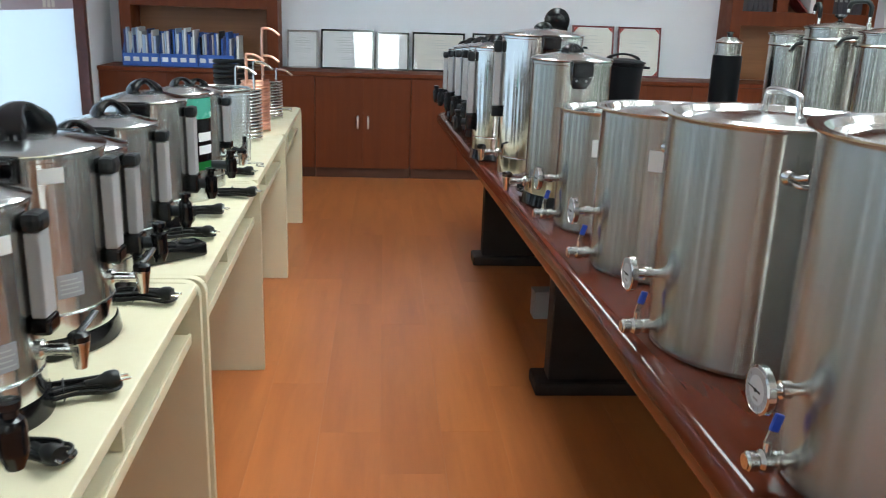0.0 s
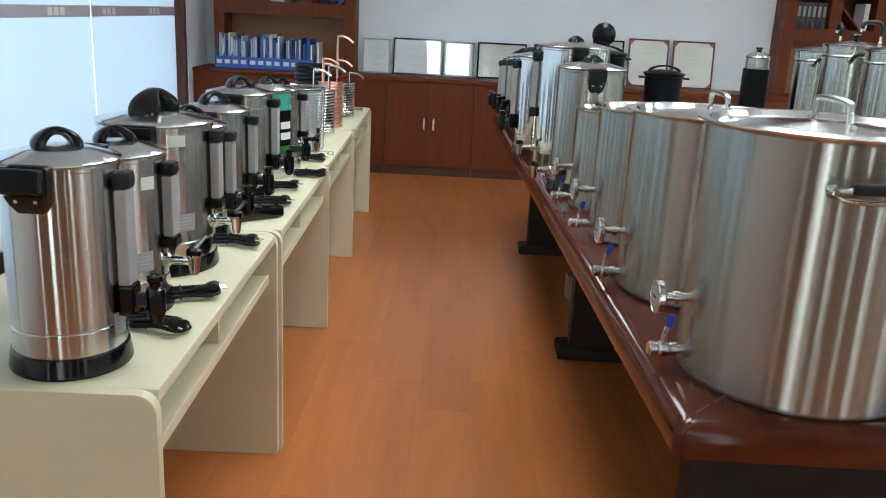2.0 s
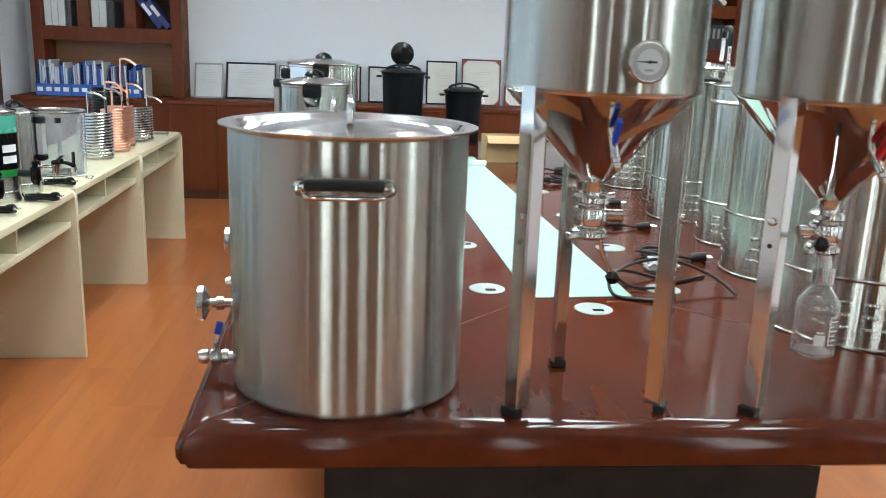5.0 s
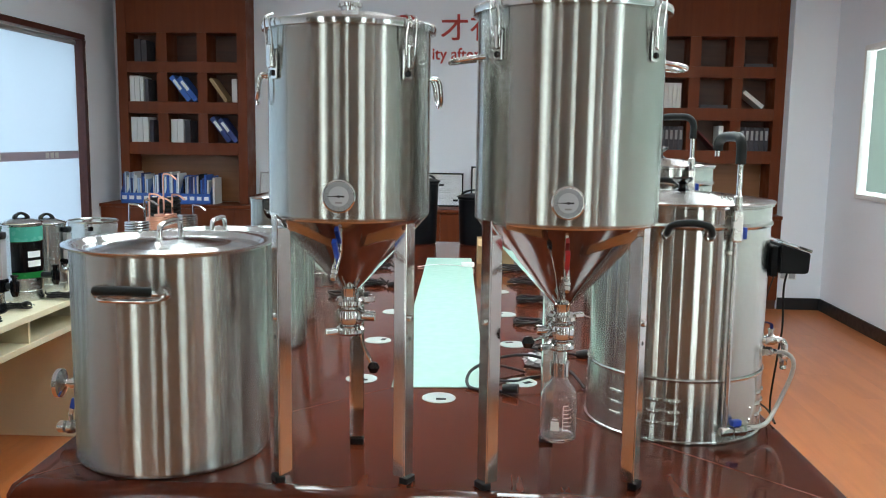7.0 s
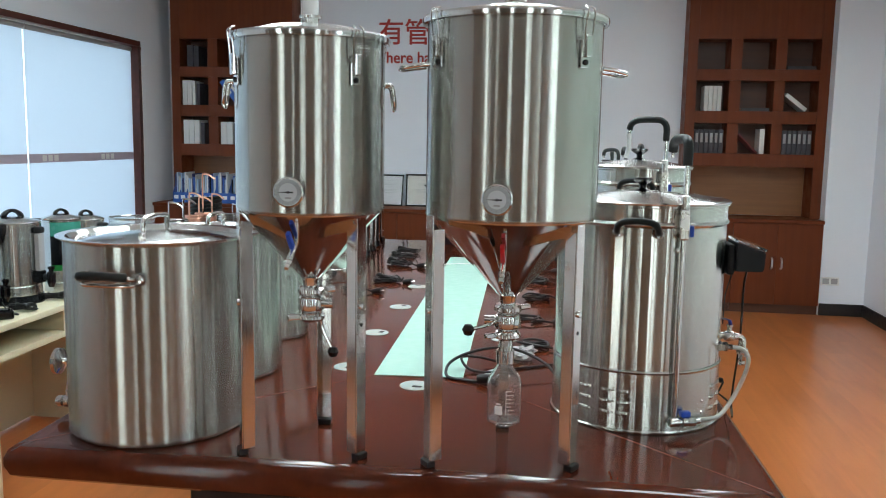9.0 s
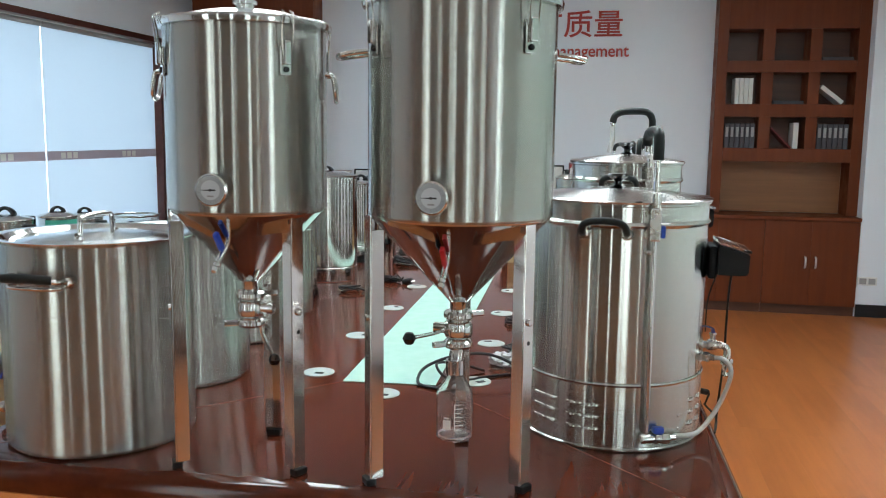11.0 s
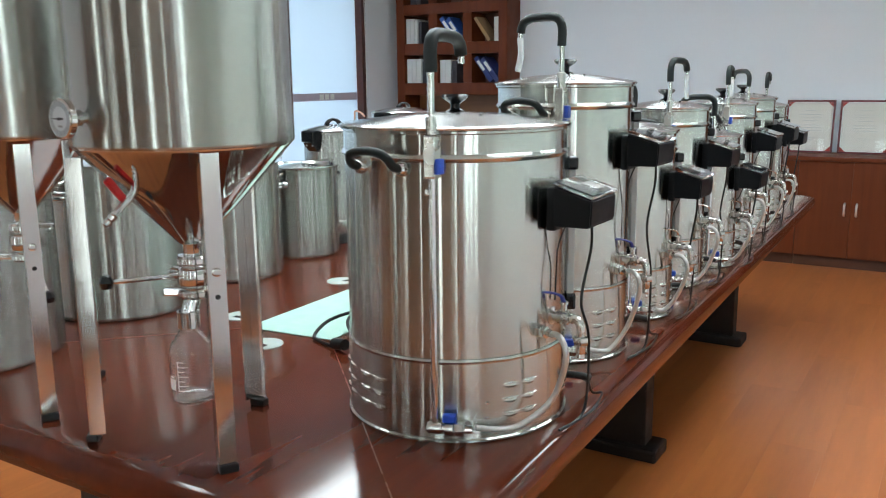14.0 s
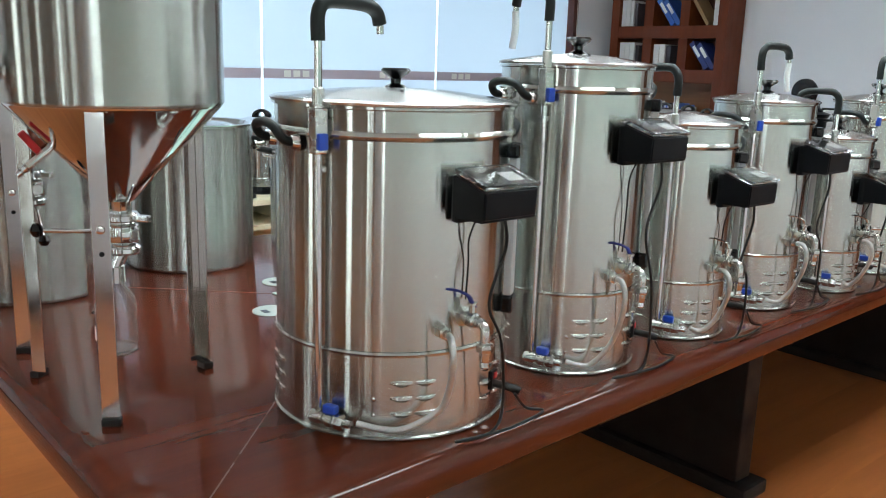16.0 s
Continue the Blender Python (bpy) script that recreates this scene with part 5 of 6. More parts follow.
def arch(parent, name, w, hgt, z, rad, mat, angle=0.0, label=""):
    """A moulded arched handle whose feet flare out on the lid."""
    c, s = math.cos(radians(angle)), math.sin(radians(angle))
    pts, thick, width = [], [], []
    for i in range(17):
        a = math.pi * i / 16
        f = abs(math.cos(a))
        u = -w * math.cos(a) * (1.0 + 0.28 * f ** 5)
        v = z + hgt * math.sin(a) ** 0.75 if 0 < i < 16 else z - 0.006
        pts.append((u * c, u * s, v))
        thick.append(rad * (0.62 + 0.40 * f ** 3))
        width.append(rad * (0.95 + 1.1 * f ** 2))
    return part(name, strap(pts, thick, width, Vector((-s, c, 0))), mat, parent, label)


def ear(ob, r, z, angle, size=0.05):
    """The moulded grip under the rim of an urn."""
    m = radial(angle, r, z)
    h = part("side_handle", block(0.0, 0.014, -size, size, -0.012, 0.034, 0.006), BLACK, ob, "moulded black side handle", m)
    part("grip", block(0.030, 0.044, -size, size, -0.010, 0.033, 0.006), BLACK, h)
    for s in (-1, 1):
        part("cheek", block(0.0142, 0.0298, s * size * 0.88 - 0.005, s * size * 0.88 + 0.005, -0.010, 0.033, 0.002), BLACK, h)
    bm = bmesh.new()
    outline = [(-size * 0.9, -0.0125), (size * 0.9, -0.0125), (size * 0.86, -0.030), (size * 0.6, -0.046), (-size * 0.6, -0.046), (-size * 0.86, -0.030)]
    lo = [bm.verts.new((-0.001, u, v)) for u, v in outline]
    hi = [bm.verts.new((0.036 if v > -0.02 else 0.022 if v > -0.04 else 0.012, u, v)) for u, v in outline]
    bm.faces.new(lo), bm.faces.new(hi[::-1])
    for i in range(6):
        bm.faces.new((lo[i], lo[(i + 1) % 6], hi[(i + 1) % 6], hi[i]))
    bmesh.ops.triangulate(bm, faces=[f for f in bm.faces if len(f.verts) > 4])
    part("bracket", bm, BLACK, h)
    for s in (-1, 1):
        part("screw", lathe(((0, 0), (0.0035, 0), (0.003, 0.002), (0, 0.0025)), 8, Matrix.Translation((0.029, s * size * 0.45, -0.022)) @ X_AXIS), GREY_STRIP, h)


def urn(x, y, z, r, h, label, spin=0.0, arch_turn=35.0, arch_size=1.0, ear_size=0.36, steel=URN_STEEL, tap="black", sticker=None, notice=None, cord=None, base=True, wrap=False, gauge=True, ears=True, group="steel hot water urns", seam=0.22, tap_z=0.32):
    at = on_row(x, y) if z == DZ else pose(x, y, z)
    ob = thing("water_urn", label, "urn", at @ pose(0, 0, 0.0005, 0, 0, spin), group)
    b = 0.036 if base else 0.0
    if base:
        part("base_ring", lathe(((0, 0), (r + 0.007, 0), (r + 0.009, 0.004), (r + 0.004, b - 0.001), (r - 0.004, b - 0.0005), (0, b - 0.0005)), 64), BLACK, ob, "black plastic base ring")
    zs = b + (h - b) * seam * 0.62
    part("body", lathe(((0, b), (r - 0.001, b), (r, b + 0.003), (r, zs - 0.002), (r - 0.0015, zs), (r, zs + 0.002), (r, h - 0.012), (r + 0.003, h - 0.010), (r + 0.003, h - 0.004), (r - 0.002, h), (0, h)), 80), steel, ob)
    lid = part("lid", lathe(((r - 0.003, h + 0.0005), (r + 0.004, h + 0.0005), (r + 0.006, h + 0.003), (r + 0.002, h + 0.006), (r * 0.86, h + 0.010), (r * 0.55, h + 0.019), (r * 0.25, h + 0.024), (0, h + 0.025)), 72), TURNED, ob, "domed steel lid")
    k = r * arch_size
    arch(lid, "lid_handle", k * 0.25, k * 0.30, h + 0.018, k * 0.12, BLACK, arch_turn, "arched black handle")
    if ears:
        ear(ob, r, h - 0.028, -90, r * ear_size)
        ear(ob, r, h - 0.028, 90, r * ear_size)
    low = 0.41 if tap == "black" else 0.49
    if gauge:
        g = part("level_gauge", block(0.003, 0.025, -0.0205, 0.0205, h * low, h * 0.87, 0.004), GREY_STRIP, ob, "grey level gauge strip", radial(-2, r, 0))
        part("gauge_cap", block(0.0, 0.030, -0.0225, 0.0225, h * 0.8705, h * 0.958, 0.011), DARK_GREY, g, "dark upper cap")
        part("gauge_base", block(0.0, 0.029, -0.0215, 0.0215, h * (low - (0.155 if tap == "black" else 0.08)), h * low - 0.0003, 0.006), BLACK, g, "black lower block")
    zt = h * 0.325
    if tap == "black":
        t = part("tap", tube([(r + 0.025 * gauge, 0, zt), (r + 0.04, 0, zt), (r + 0.050, 0, zt - 0.002)], 0.014, 12, 3), DARK_GREY, ob, "black plastic tap")
        part("tap_body", lathe(((0, -0.042), (0.011, -0.042), (0.018, -0.022), (0.018, 0.012), (0.016, 0.022), (0.010, 0.026), (0.010, 0.034), (0.0145, 0.037), (0.0145, 0.046), (0, 0.049)), 18, Matrix.Translation((r + 0.060, 0, zt))), BLACK, t)
    else:
        zt = h * tap_z
        t = part("tap", tube([(r - 0.004, 0, zt), (r + 0.03, 0, zt), (r + 0.052, 0, zt)], 0.0095, 14, 2), CHROME, ob, "polished steel tap")
        part("tap_collar", lathe(((0, 0), (0.016, 0), (0.016, 0.006), (0.011, 0.010), (0, 0.010)), 20, Matrix.Translation((r - 0.001, 0, zt)) @ X_AXIS), CHROME, t)
        part("tap_nozzle", lathe(((0, zt - 0.030), (0.009, zt - 0.030), (0.0145, zt + 0.006), (0.0155, zt + 0.010), (0.0155, zt + 0.014), (0, zt + 0.014)), 20, Matrix.Translation((r + 0.058, 0, 0))), CHROME, t)
        part("tap_head", lathe(((0, zt + 0.0142), (0.016, zt + 0.0142), (0.0165, zt + 0.023), (0.012, zt + 0.028), (0, zt + 0.029)), 20, Matrix.Translation((r + 0.058, 0, 0))), BLACK, t)
        part("tap_lever", tube([(r + 0.058, 0, zt + 0.026), (r + 0.062, 0.03, zt + 0.031), (r + 0.064, 0.065, zt + 0.036)], 0.0065, 10, 3, flat=0.6), BLACK, t, "black tap lever")
        if base:
            part("polished_skirt", lathe(((r + 0.0002, b + 0.002), (r + 0.0012, b + 0.002), (r + 0.0012, zs - 0.003), (r + 0.0002, zs - 0.003)), 80), CHROME, ob, "mirror-polished lower band")
    if sticker:
        a, zz = sticker
        part("sticker", wall_patch(r + 0.0004, a - 9, a + 9, zz, zz + 0.026), PAPER, ob, "blank white sticker")
    if notice:
        a, zz = notice
        n = part("notice", wall_patch(r + 0.0004, a - 10, a + 10, zz, zz + 0.042), NOTICE_FILM, ob, "small printed notice")
        for k in range(4):
            part("print_line", wall_patch(r + 0.0018, a - 8, a + 8 - 3 * (k % 2), zz + 0.007 + k * 0.008, zz + 0.0095 + k * 0.008, 0.0004, 4), FAINT_INK, n)
    if cord:
        cord_pile(ob, *cord)
    if wrap:
        w = part("printed_wrap", wall_patch(r + 0.0004, -95, 20, h * 0.30, h * 0.97, 0.0008, 20), GREEN_PRINT, ob, "green and teal printed wrap")
        part("teal_panel", wall_patch(r + 0.0014, -95, 20, h * 0.78, h * 0.965, 0.0005, 20), TEAL_PRINT, w)
        part("dark_panel", wall_patch(r + 0.0014, -95, 20, h * 0.38, h * 0.775, 0.0005, 20), BLACK, w)
        for k in range(2):
            part("white_block", wall_patch(r + 0.0021, -48, -8, h * (0.45 + 0.12 * k), h * (0.53 + 0.12 * k), 0.0005, 8), PAPER, w)
    return ob


urn(0.030, 1.308, DZ, 0.098, 0.375, "large brushed steel hot water urn with black handles", cord=(0.150, 0.150, 1), notice=(-8, 0.06))
urn(0.018, 1.602, DZ, 0.098, 0.339, "smaller brushed steel urn with a white sticker", sticker=(-33, 0.272), notice=(-40, 0.10), tap="steel", cord=(0.165, 0.075, 2))
urn(-0.006, 1.932, DZ, 0.135, 0.361, "wide brushed steel urn with steel tap and sticker", arch_turn=82.0, arch_size=1.2, sticker=(-52, 0.315), notice=(-45, 0.11), tap="steel", cord=(0.190, 0.178, 3))
urn(-0.006, 2.215, DZ, 0.100, 0.314, "smaller brushed steel urn with a black tap")
urn(-0.010, 2.500, DZ, 0.105, 0.323, "brushed steel urn with grey level gauge", cord=(0.190, 0.130, 5))
urn(0.000, 2.800, DZ, 0.108, 0.347, "tall brushed steel urn with black tap", cord=(0.165, 0.085, 6))
urn(0.036, 3.115, DZ, 0.082, 0.335, "narrow urn with green and teal printed wrap", wrap=True, cord=(0.200, 0.012, 7), base=False, ears=False, gauge=False)
urn(0.046, 3.315, DZ, 0.080, 0.315, "narrow brushed steel urn with level gauge", ears=False, tap="steel", base=False, cord=(0.135, 0.165, 9))

strip = thing("power_strip", "black plastic power strip lying on the desk", "power strip", on_row(0.125, 2.43, DZ + 0.0005) @ pose(0, 0, 0, 0, 0, 40))
part("housing", block(-0.088, 0.088, -0.032, 0.032, 0, 0.036, 0.009), BLACK, strip)
for k in range(3):
    face = part("socket_face", lathe(((0, 0.0362), (0.019, 0.0362), (0.020, 0.0385), (0.0165, 0.0392), (0.0155, 0.0375), (0, 0.0375)), 20, Matrix.Translation((-0.052 + k * 0.05, 0, 0))), BLACK_MATT, strip)
    for q in (-1, 1):
        part("socket_hole", lathe(((0, 0.0376), (0.0028, 0.0376), (0.0028, 0.038), (0, 0.038)), 8, Matrix.Translation((-0.052 + k * 0.05, q * 0.0075, 0))), RUBBER, face)
part("cord", tube([(0.088, 0.004, 0.014), (0.105, 0.02, 0.008), (0.10, 0.055, 0.006), (0.05, 0.075, 0.010), (-0.02, 0.06, 0.03), (-0.07, 0.075, 0.02), (-0.03, 0.10, 0.006), (0.05, 0.105, 0.006), (0.085, 0.12, 0.008)], 0.0042, 8, 6), RUBBER, strip, "black cord")

# drinks dispenser: clear tank with a side tube, then chillers
tank = thing("clear_tank", "clear acrylic tank with steel rim and spigot", "tank", on_row(0.04, 3.80, DZ + 0.0005) @ pose(0, 0, 0, 0, 0, -48) @ Matrix.Diagonal((1.06, 1.06, 0.88, 1)))
part("wall", lathe(((0, 0.0), (0.104, 0.0), (0.106, 0.004), (0.112, 0.315), (0.110, 0.315), (0.104, 0.006), (0, 0.005)), 56), ACRYLIC, tank)
part("rim", lathe(((0.111, 0.312), (0.116, 0.312), (0.117, 0.32), (0.111, 0.324), (0.108, 0.32)), 56), SATIN, tank, "steel rim")
part("inner_sleeve", lathe(((0.0, 0.008), (0.094, 0.008), (0.101, 0.292), (0.098, 0.292), (0.091, 0.012), (0.0, 0.012)), 48), ACRYLIC, tank, "clear inner vessel")
sight = part("sight_tube", tube([(0.124, -0.05, 0.09), (0.124, -0.05, 0.18), (0.124, -0.05, 0.29)], 0.007, 10, 2), GLASS, tank, "upright sight tube")
for z in (0.085, 0.285):
    part("tube_cap", lathe(((0, z - 0.012), (0.012, z - 0.012), (0.012, z + 0.012), (0, z + 0.012)), 12, Matrix.Translation((0.124, -0.05, 0))), BLACK, sight)
sp = part("spigot", tube([(0.103, -0.02, 0.07), (0.15, -0.02, 0.07), (0.175, -0.02, 0.068)], 0.010, 10, 2), BLACK, tank, "black spigot")
part("spigot_handle", tube([(0.175, -0.02, 0.068), (0.176, -0.02, 0.10), (0.177, -0.02, 0.135)], 0.007, 8, 2), BLACK, sp)
part("spigot_nozzle", lathe(((0, 0.015), (0.009, 0.015), (0.012, 0.06), (0, 0.064)), 12, Matrix.Translation((0.175, -0.02, 0))), FITTING, sp)


def coil(name, x, y, r, turns, pitch, rod, mat, label, rise=(0.0, 0.0)):
    ob = thing(name, label, "wort chiller", on_row(x, y, DZ + 0.001), "coiled wort chillers")
    pts = []
    n = 14
    for i in range(int(turns * n) + 1):
        a = 2 * math.pi * i / n
        pts.append((r * math.cos(a), r * math.sin(a), rod + pitch * i / n))
    part("coil", tube(pts, rod, 8, 2), mat, ob)
    top = pts[-1][2]
    for k, up in enumerate(rise):
        if not up:
            continue
        s = 1 if k == 0 else -1
        part("riser", tube([(r * s * 0.8, 0.02 * s, rod + 0.004), (r * s * 0.6, 0.02 * s, top * 0.6), (r * s * 0.55, 0.02 * s, top + up * 0.85), (r * s * 0.55 + 0.012, 0.02 * s, top + up), (r * s * 0.55 + 0.05, 0.015 * s, top + up - 0.006), (r * s * 0.55 + 0.085, 0.01 * s, top + up - 0.03)], rod, 8, 5), mat, ob, "bent riser tube")
    return ob


coil("wort_chiller", 0.073, 4.30, 0.066, 15, 0.0148, 0.0058, CHROME, "coiled steel wort chiller standing on the desk", (0.12, 0.10))
coil("wort_chiller", 0.08, 4.585, 0.066, 16, 0.0138, 0.0058, COPPER, "coiled copper wort chiller standing on the desk", (0.26, 0.14))
coil("wort_chiller", 0.055, 4.80, 0.066, 16, 0.0138, 0.0058, COPPER, "second coiled copper wort chiller on the desk", (0.12, 0.1))
coil("wort_chiller", 0.10, 5.07, 0.062, 13, 0.0148, 0.0058, CHROME, "short coiled steel wort chiller with fittings", (0.06, 0.0))
coil("counterflow_chiller", -0.11, 5.22, 0.10, 11, 0.026, 0.012, RUBBER, "black rubber coiled counterflow chiller")
fit = thing("pipe_fitting", "loose steel pipe fitting lying on the desk", "fitting", on_row(0.13, 5.36, DZ + 0.013))
part("pipe", tube([(-0.05, 0, 0), (0, 0, 0), (0.06, 0.0, 0)], 0.008, 10, 2), CHROME, fit)
part("collar", lathe(((0, 0), (0.0125, 0), (0.0125, 0.012), (0, 0.012)), 14, Matrix.Translation((0.05, 0, 0)) @ X_AXIS), CHROME, fit)
fit2 = thing("tube_fitting", "small clear plastic tubing piece on the desk", "fitting", on_row(0.17, 3.70, DZ + 0.005))
part("tubing", tube([(-0.04, 0, 0), (0.0, 0.02, 0), (0.04, 0.0, 0), (0.02, -0.03, 0), (0.05, -0.05, 0)], 0.004, 8, 5), ACRYLIC, fit2)

# ---- tall urns on the far part of the table ----
urn(1.252, 2.90, TZ, 0.118, 0.437, "brushed steel urn with black front handle", 180, steel=STEEL, tap="steel", gauge=False, arch_size=0.7, ear_size=0.26, cord=(0.10, -0.1, 12), tap_z=0.15, group="urns on the table")
urn(1.252, 3.40, TZ, 0.142, 0.489, "large polished steel urn with level gauge", 180, steel=CHROME, tap="steel", base=False, arch_size=0.55, ear_size=0.22, cord=(-0.26, 0.02, 13), tap_z=0.14, group="urns on the table")
for x, y, r, h, c in ((1.135, 3.68, 0.09, 0.43, 19), (1.195, 3.98, 0.098, 0.42, 14), (1.17, 4.24, 0.095, 0.405, 15), (1.155, 4.48, 0.092, 0.39, 16), (1.135, 4.72, 0.09, 0.375, 17), (1.12, 4.93, 0.085, 0.355, 18)):
    urn(x, y, TZ, r, h, "polished steel urn with level gauge and black tap", 180, steel=CHROME, ears=False, cord=(-0.26, 0.03, c) if c < 17 else None, group="urns on the table")

# black pots at the table end


def black_pot(x, y, r, h, label):
    ob = thing("black_pot", label, "pot", pose(x, y, TZ + 0.0005), "black lidded pots")
    part("body", lathe(((0, 0), (r * 0.86, 0), (r * 0.9, 0.006), (r, h - 0.02), (r + 0.006, h - 0.016), (r + 0.006, h - 0.006), (0, h - 0.006)), 56), BLACK_MATT, ob)
    lid = part("lid", lathe(((r - 0.002, h - 0.0055), (r + 0.012, h - 0.0055), (r + 0.013, h), (r * 0.8, h + 0.012), (r * 0.4, h + 0.018), (0, h + 0.02)), 56), BLACK_MATT, ob, "shallow black lid")
    arch(lid, "lid_handle", r * 0.62, 0.034, h + 0.008, 0.009, BLACK_MATT, 0)
    for s in (0, 180):
        part("side_handle", block(0.0, 0.032, -0.03, 0.03, -0.008, 0.004, 0.004), BLACK_MATT, ob, "", radial(s, r + 0.004, h - 0.026))
    return ob


black_pot(1.63, 5.0, 0.125, 0.410, "taller black lidded pot on the table")
black_pot(1.998, 5.0, 0.112, 0.312, "shorter black lidded pot on the table")
disc = thing("black_round_lid", "round black lid standing upright on the pot", "lid", pose(1.622, 5.02, TZ + 0.458))
part("disc", lathe(((0, -0.012), (0.06, -0.012), (0.07, -0.004), (0.068, 0.008), (0.04, 0.014), (0, 0.015)), 36, Matrix.Translation((0, 0, 0.058)) @ Matrix.Rotation(radians(90), 4, "X")), BLACK, disc)
part("stem", lathe(((0, -0.028), (0.03, -0.028), (0.026, -0.016), (0.018, -0.006), (0, -0.005)), 20), BLACK, disc)

# ---- clutter on the tabletop ----
carton = thing("cardboard_box", "open tan corrugated cardboard box on the table", "box", pose(2.13, 4.2, TZ + 0.001, 0, 0, 4))
for name, box in (("box_side", (-0.10, 0.10, -0.07, -0.066, 0, 0.135)), ("box_side", (-0.10, 0.10, 0.066, 0.07, 0, 0.135)), ("box_end", (-0.10, -0.096, -0.0655, 0.0655, 0, 0.135)), ("box_end", (0.096, 0.10, -0.0655, 0.0655, 0, 0.135)), ("box_bottom", (-0.0955, 0.0955, -0.0655, 0.0655, 0, 0.004))):
    part(name, block(*box), CARD, carton)
part("flap", block(0, 0.2, -0.06, 0, 0, 0.003), CARD, carton, "", pose(-0.10, -0.07, 0.136, 35, 0, 0))


def loose_cord(x, y, seed, loops, size, label, plug=True):
    ob = thing("extension_lead", label, "cable", pose(x, y, TZ + 0.004), "extension leads on the table")
    random.seed(seed)
    pts = []
    for k in range(loops * 5 + 1):
        a = k * 2 * math.pi / 5 + seed
        q = size * random.uniform(0.65, 1.1)
        pts.append((q * math.cos(a), q * math.sin(a) * 0.8, 0.002 + 0.004 * (k % 3) + 0.004 * (k // 5)))
    pts.append((size * 1.7, -size * 0.6, 0.003))
    part("cord", tube(pts, 0.0042, 8, 6), RUBBER, ob)
    if plug:
        e = Vector(pts[-1])
        part("plug", tube([e, e + Vector((0.02, -0.008, 0.006)), e + Vector((0.04, -0.014, 0.009))], 0.014, 10, 3), RUBBER, ob, "black moulded plug")
        for s in (-1, 1):
            part("pin", tube([e + Vector((0.04, -0.014 + s * 0.007, 0.009)), e + Vector((0.056, -0.018 + s * 0.007, 0.010))], 0.0024, 6, 1), CHROME, ob)
    return ob


big = thing("extension_lead", "thick black cord looping up from the tabletop", "cable", pose(2.12, 1.86, TZ + 0.005), "extension leads on the table")
part("cord", tube([(0.26, -0.05, 0.0), (0.22, 0.02, 0.03), (0.12, 0.06, 0.06), (0.02, 0.04, 0.055), (-0.055, -0.01, 0.03), (-0.06, -0.07, 0.002), (0.0, -0.10, 0.0), (0.035, -0.11, 0.002)], 0.0045, 8, 8), RUBBER, big)
part("cord_loop", tube([(0.10, 0.10, 0.0), (0.02, 0.09, 0.02), (-0.03, 0.04, 0.03), (0.0, 0.0, 0.005), (0.07, 0.0, 0.0), (0.11, 0.04, 0.0), (0.24, 0.12, 0.0)], 0.0042, 8, 8), RUBBER, big)
part("plug", tube([(0.035, -0.11, 0.008), (0.055, -0.115, 0.012), (0.075, -0.12, 0.014)], 0.014, 10, 3), RUBBER, big, "black moulded plug")
loose_cord(2.30, 2.20, 3, 3, 0.055, "heap of coiled black cord beside the boilers")
loose_cord(2.26, 2.62, 5, 3, 0.06, "heap of coiled black cord beside the boilers")
loose_cord(2.28, 3.05, 6, 4, 0.06, "heap of coiled black cord beside the boilers")
loose_cord(2.26, 3.50, 8, 4, 0.065, "heap of coiled black cord beside the boilers")
loose_cord(2.22, 3.90, 9, 4, 0.07, "heap of coiled black cord beside the boilers")
loose_cord(1.46, 3.10, 12, 3, 0.055, "heap of coiled black cord beside the urns")
loose_cord(1.54, 3.38, 13, 4, 0.06, "heap of coiled black cord beside the urns")
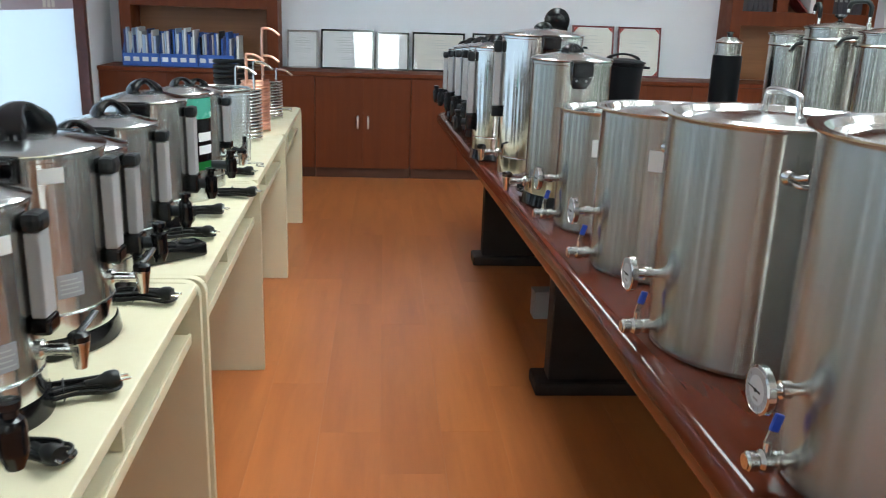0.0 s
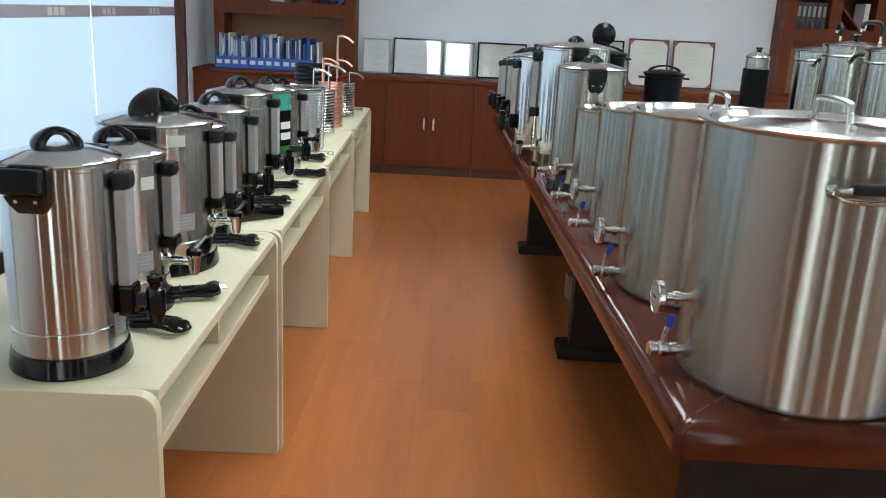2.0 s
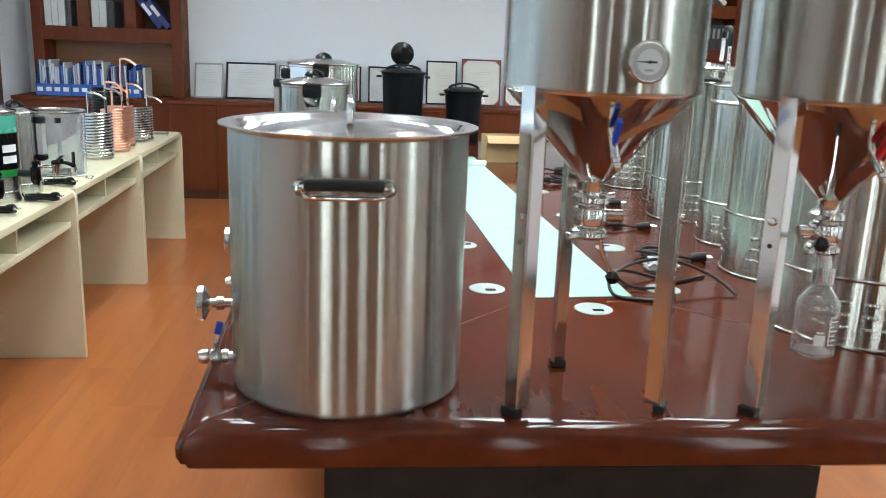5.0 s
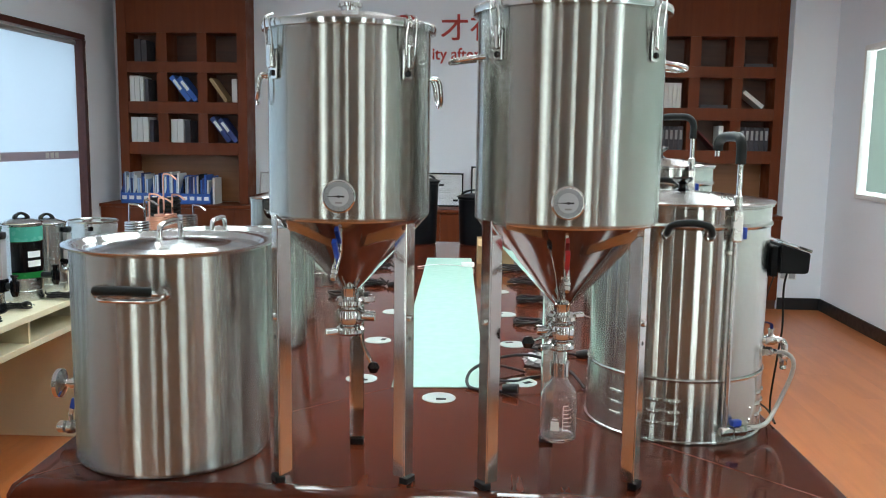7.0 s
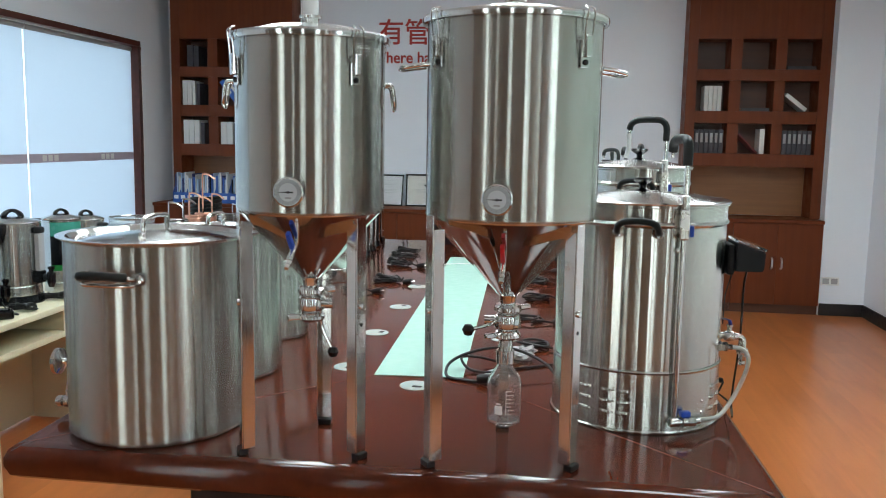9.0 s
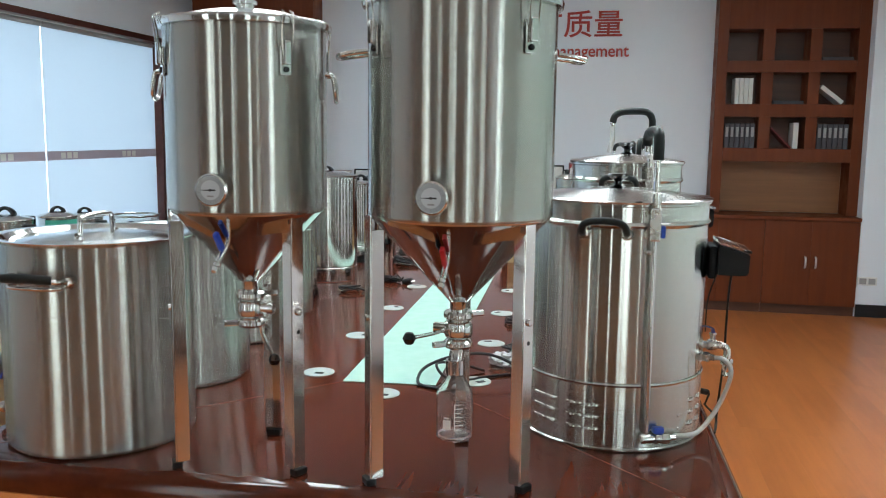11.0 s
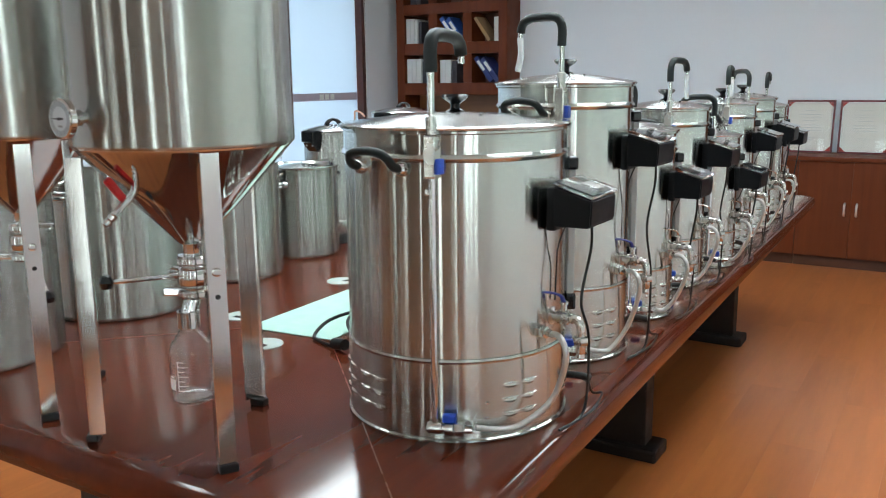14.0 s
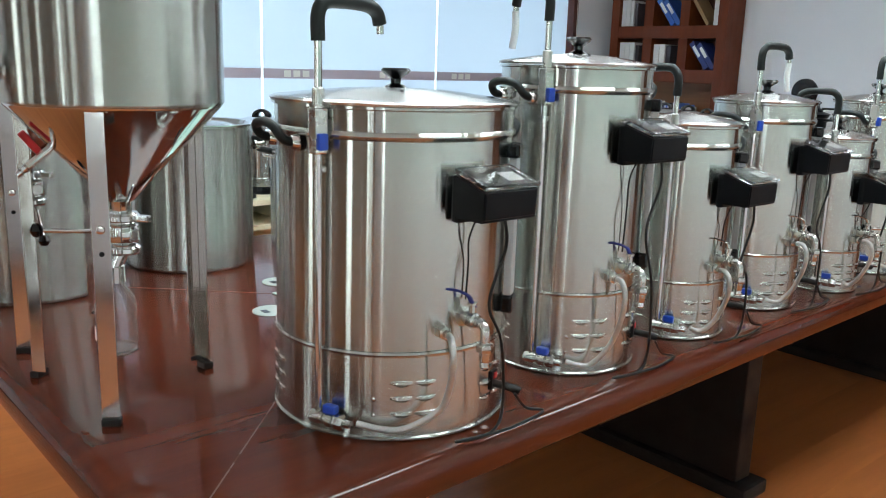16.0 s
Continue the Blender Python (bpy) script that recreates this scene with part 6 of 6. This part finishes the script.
loose_cord(1.52, 3.90, 14, 4, 0.06, "heap of coiled black cord beside the urns")
bag = thing("plastic_bag", "crumpled clear plastic bag of fittings on the table", "bag", pose(2.27, 2.05, TZ + 0.001))
bm = bmesh.new()
bmesh.ops.create_icosphere(bm, subdivisions=4, radius=0.045)
for v in bm.verts:
    k = 0.75 + 0.5 * noise.noise(v.co * 40) + 0.25 * noise.noise(v.co * 95)
    v.co = Vector((v.co.x * k * 1.25, v.co.y * k, max(v.co.z * k * 0.6 + 0.02, 0.0)))
part("film", bm, material("milky_film", (0.75, 0.76, 0.76), 0.18, Transmission_Weight=0.45), bag)
white_cord = thing("white_cable", "thin white cable lying over the green inset", "cable", pose(1.86, 3.95, TZ + 0.0075))
part("cord", tube([(-0.14, 0.0, -0.003), (-0.06, 0.06, 0), (0.02, 0.07, 0), (0.10, 0.04, 0)], 0.003, 7, 6), PAPER, white_cord)
part("plug", block(0.09, 0.16, 0.015, 0.05, -0.003, 0.022, 0.006), PAPER, white_cord, "white plastic adapter")

box = thing("cable_box", "small grey cable box on the floor under the table", "box", pose(1.42, 3.9, 0.0005, 0, 0, 3))
part("housing", block(-0.045, 0.045, -0.04, 0.04, 0.0, 0.118, 0.005), GREY_STRIP, box)
part("cover", block(-0.047, 0.047, -0.042, 0.042, 0.1185, 0.128, 0.003), GREY_STRIP, box)

# ---- floor planks ----
PL, PW = 1.21, 0.197
plank_mesh = mesh_of("plank", block(0, PW - 0.0002, 0, PL - 0.0002, -0.008, 0.0, 0.0003), LAMINATE)
random.seed(11)
for i in range(33):
    x = WEST - 0.02 + i * PW
    shift = random.uniform(0, PL)
    for j in range(10):
        y = SOUTH - shift + j * PL
        a, b = max(y, SOUTH), min(y + PL, NORTH)
        if b - a < 0.02:
            continue
        whole = b - a > PL - 0.001
        p = new("plank", plank_mesh if whole else mesh_of("plank", block(0, PW - 0.0002, 0, b - a - 0.0002, -0.008, 0.0, 0.0003), LAMINATE))
        p.parent = floor
        p.location = (x, a, 0)
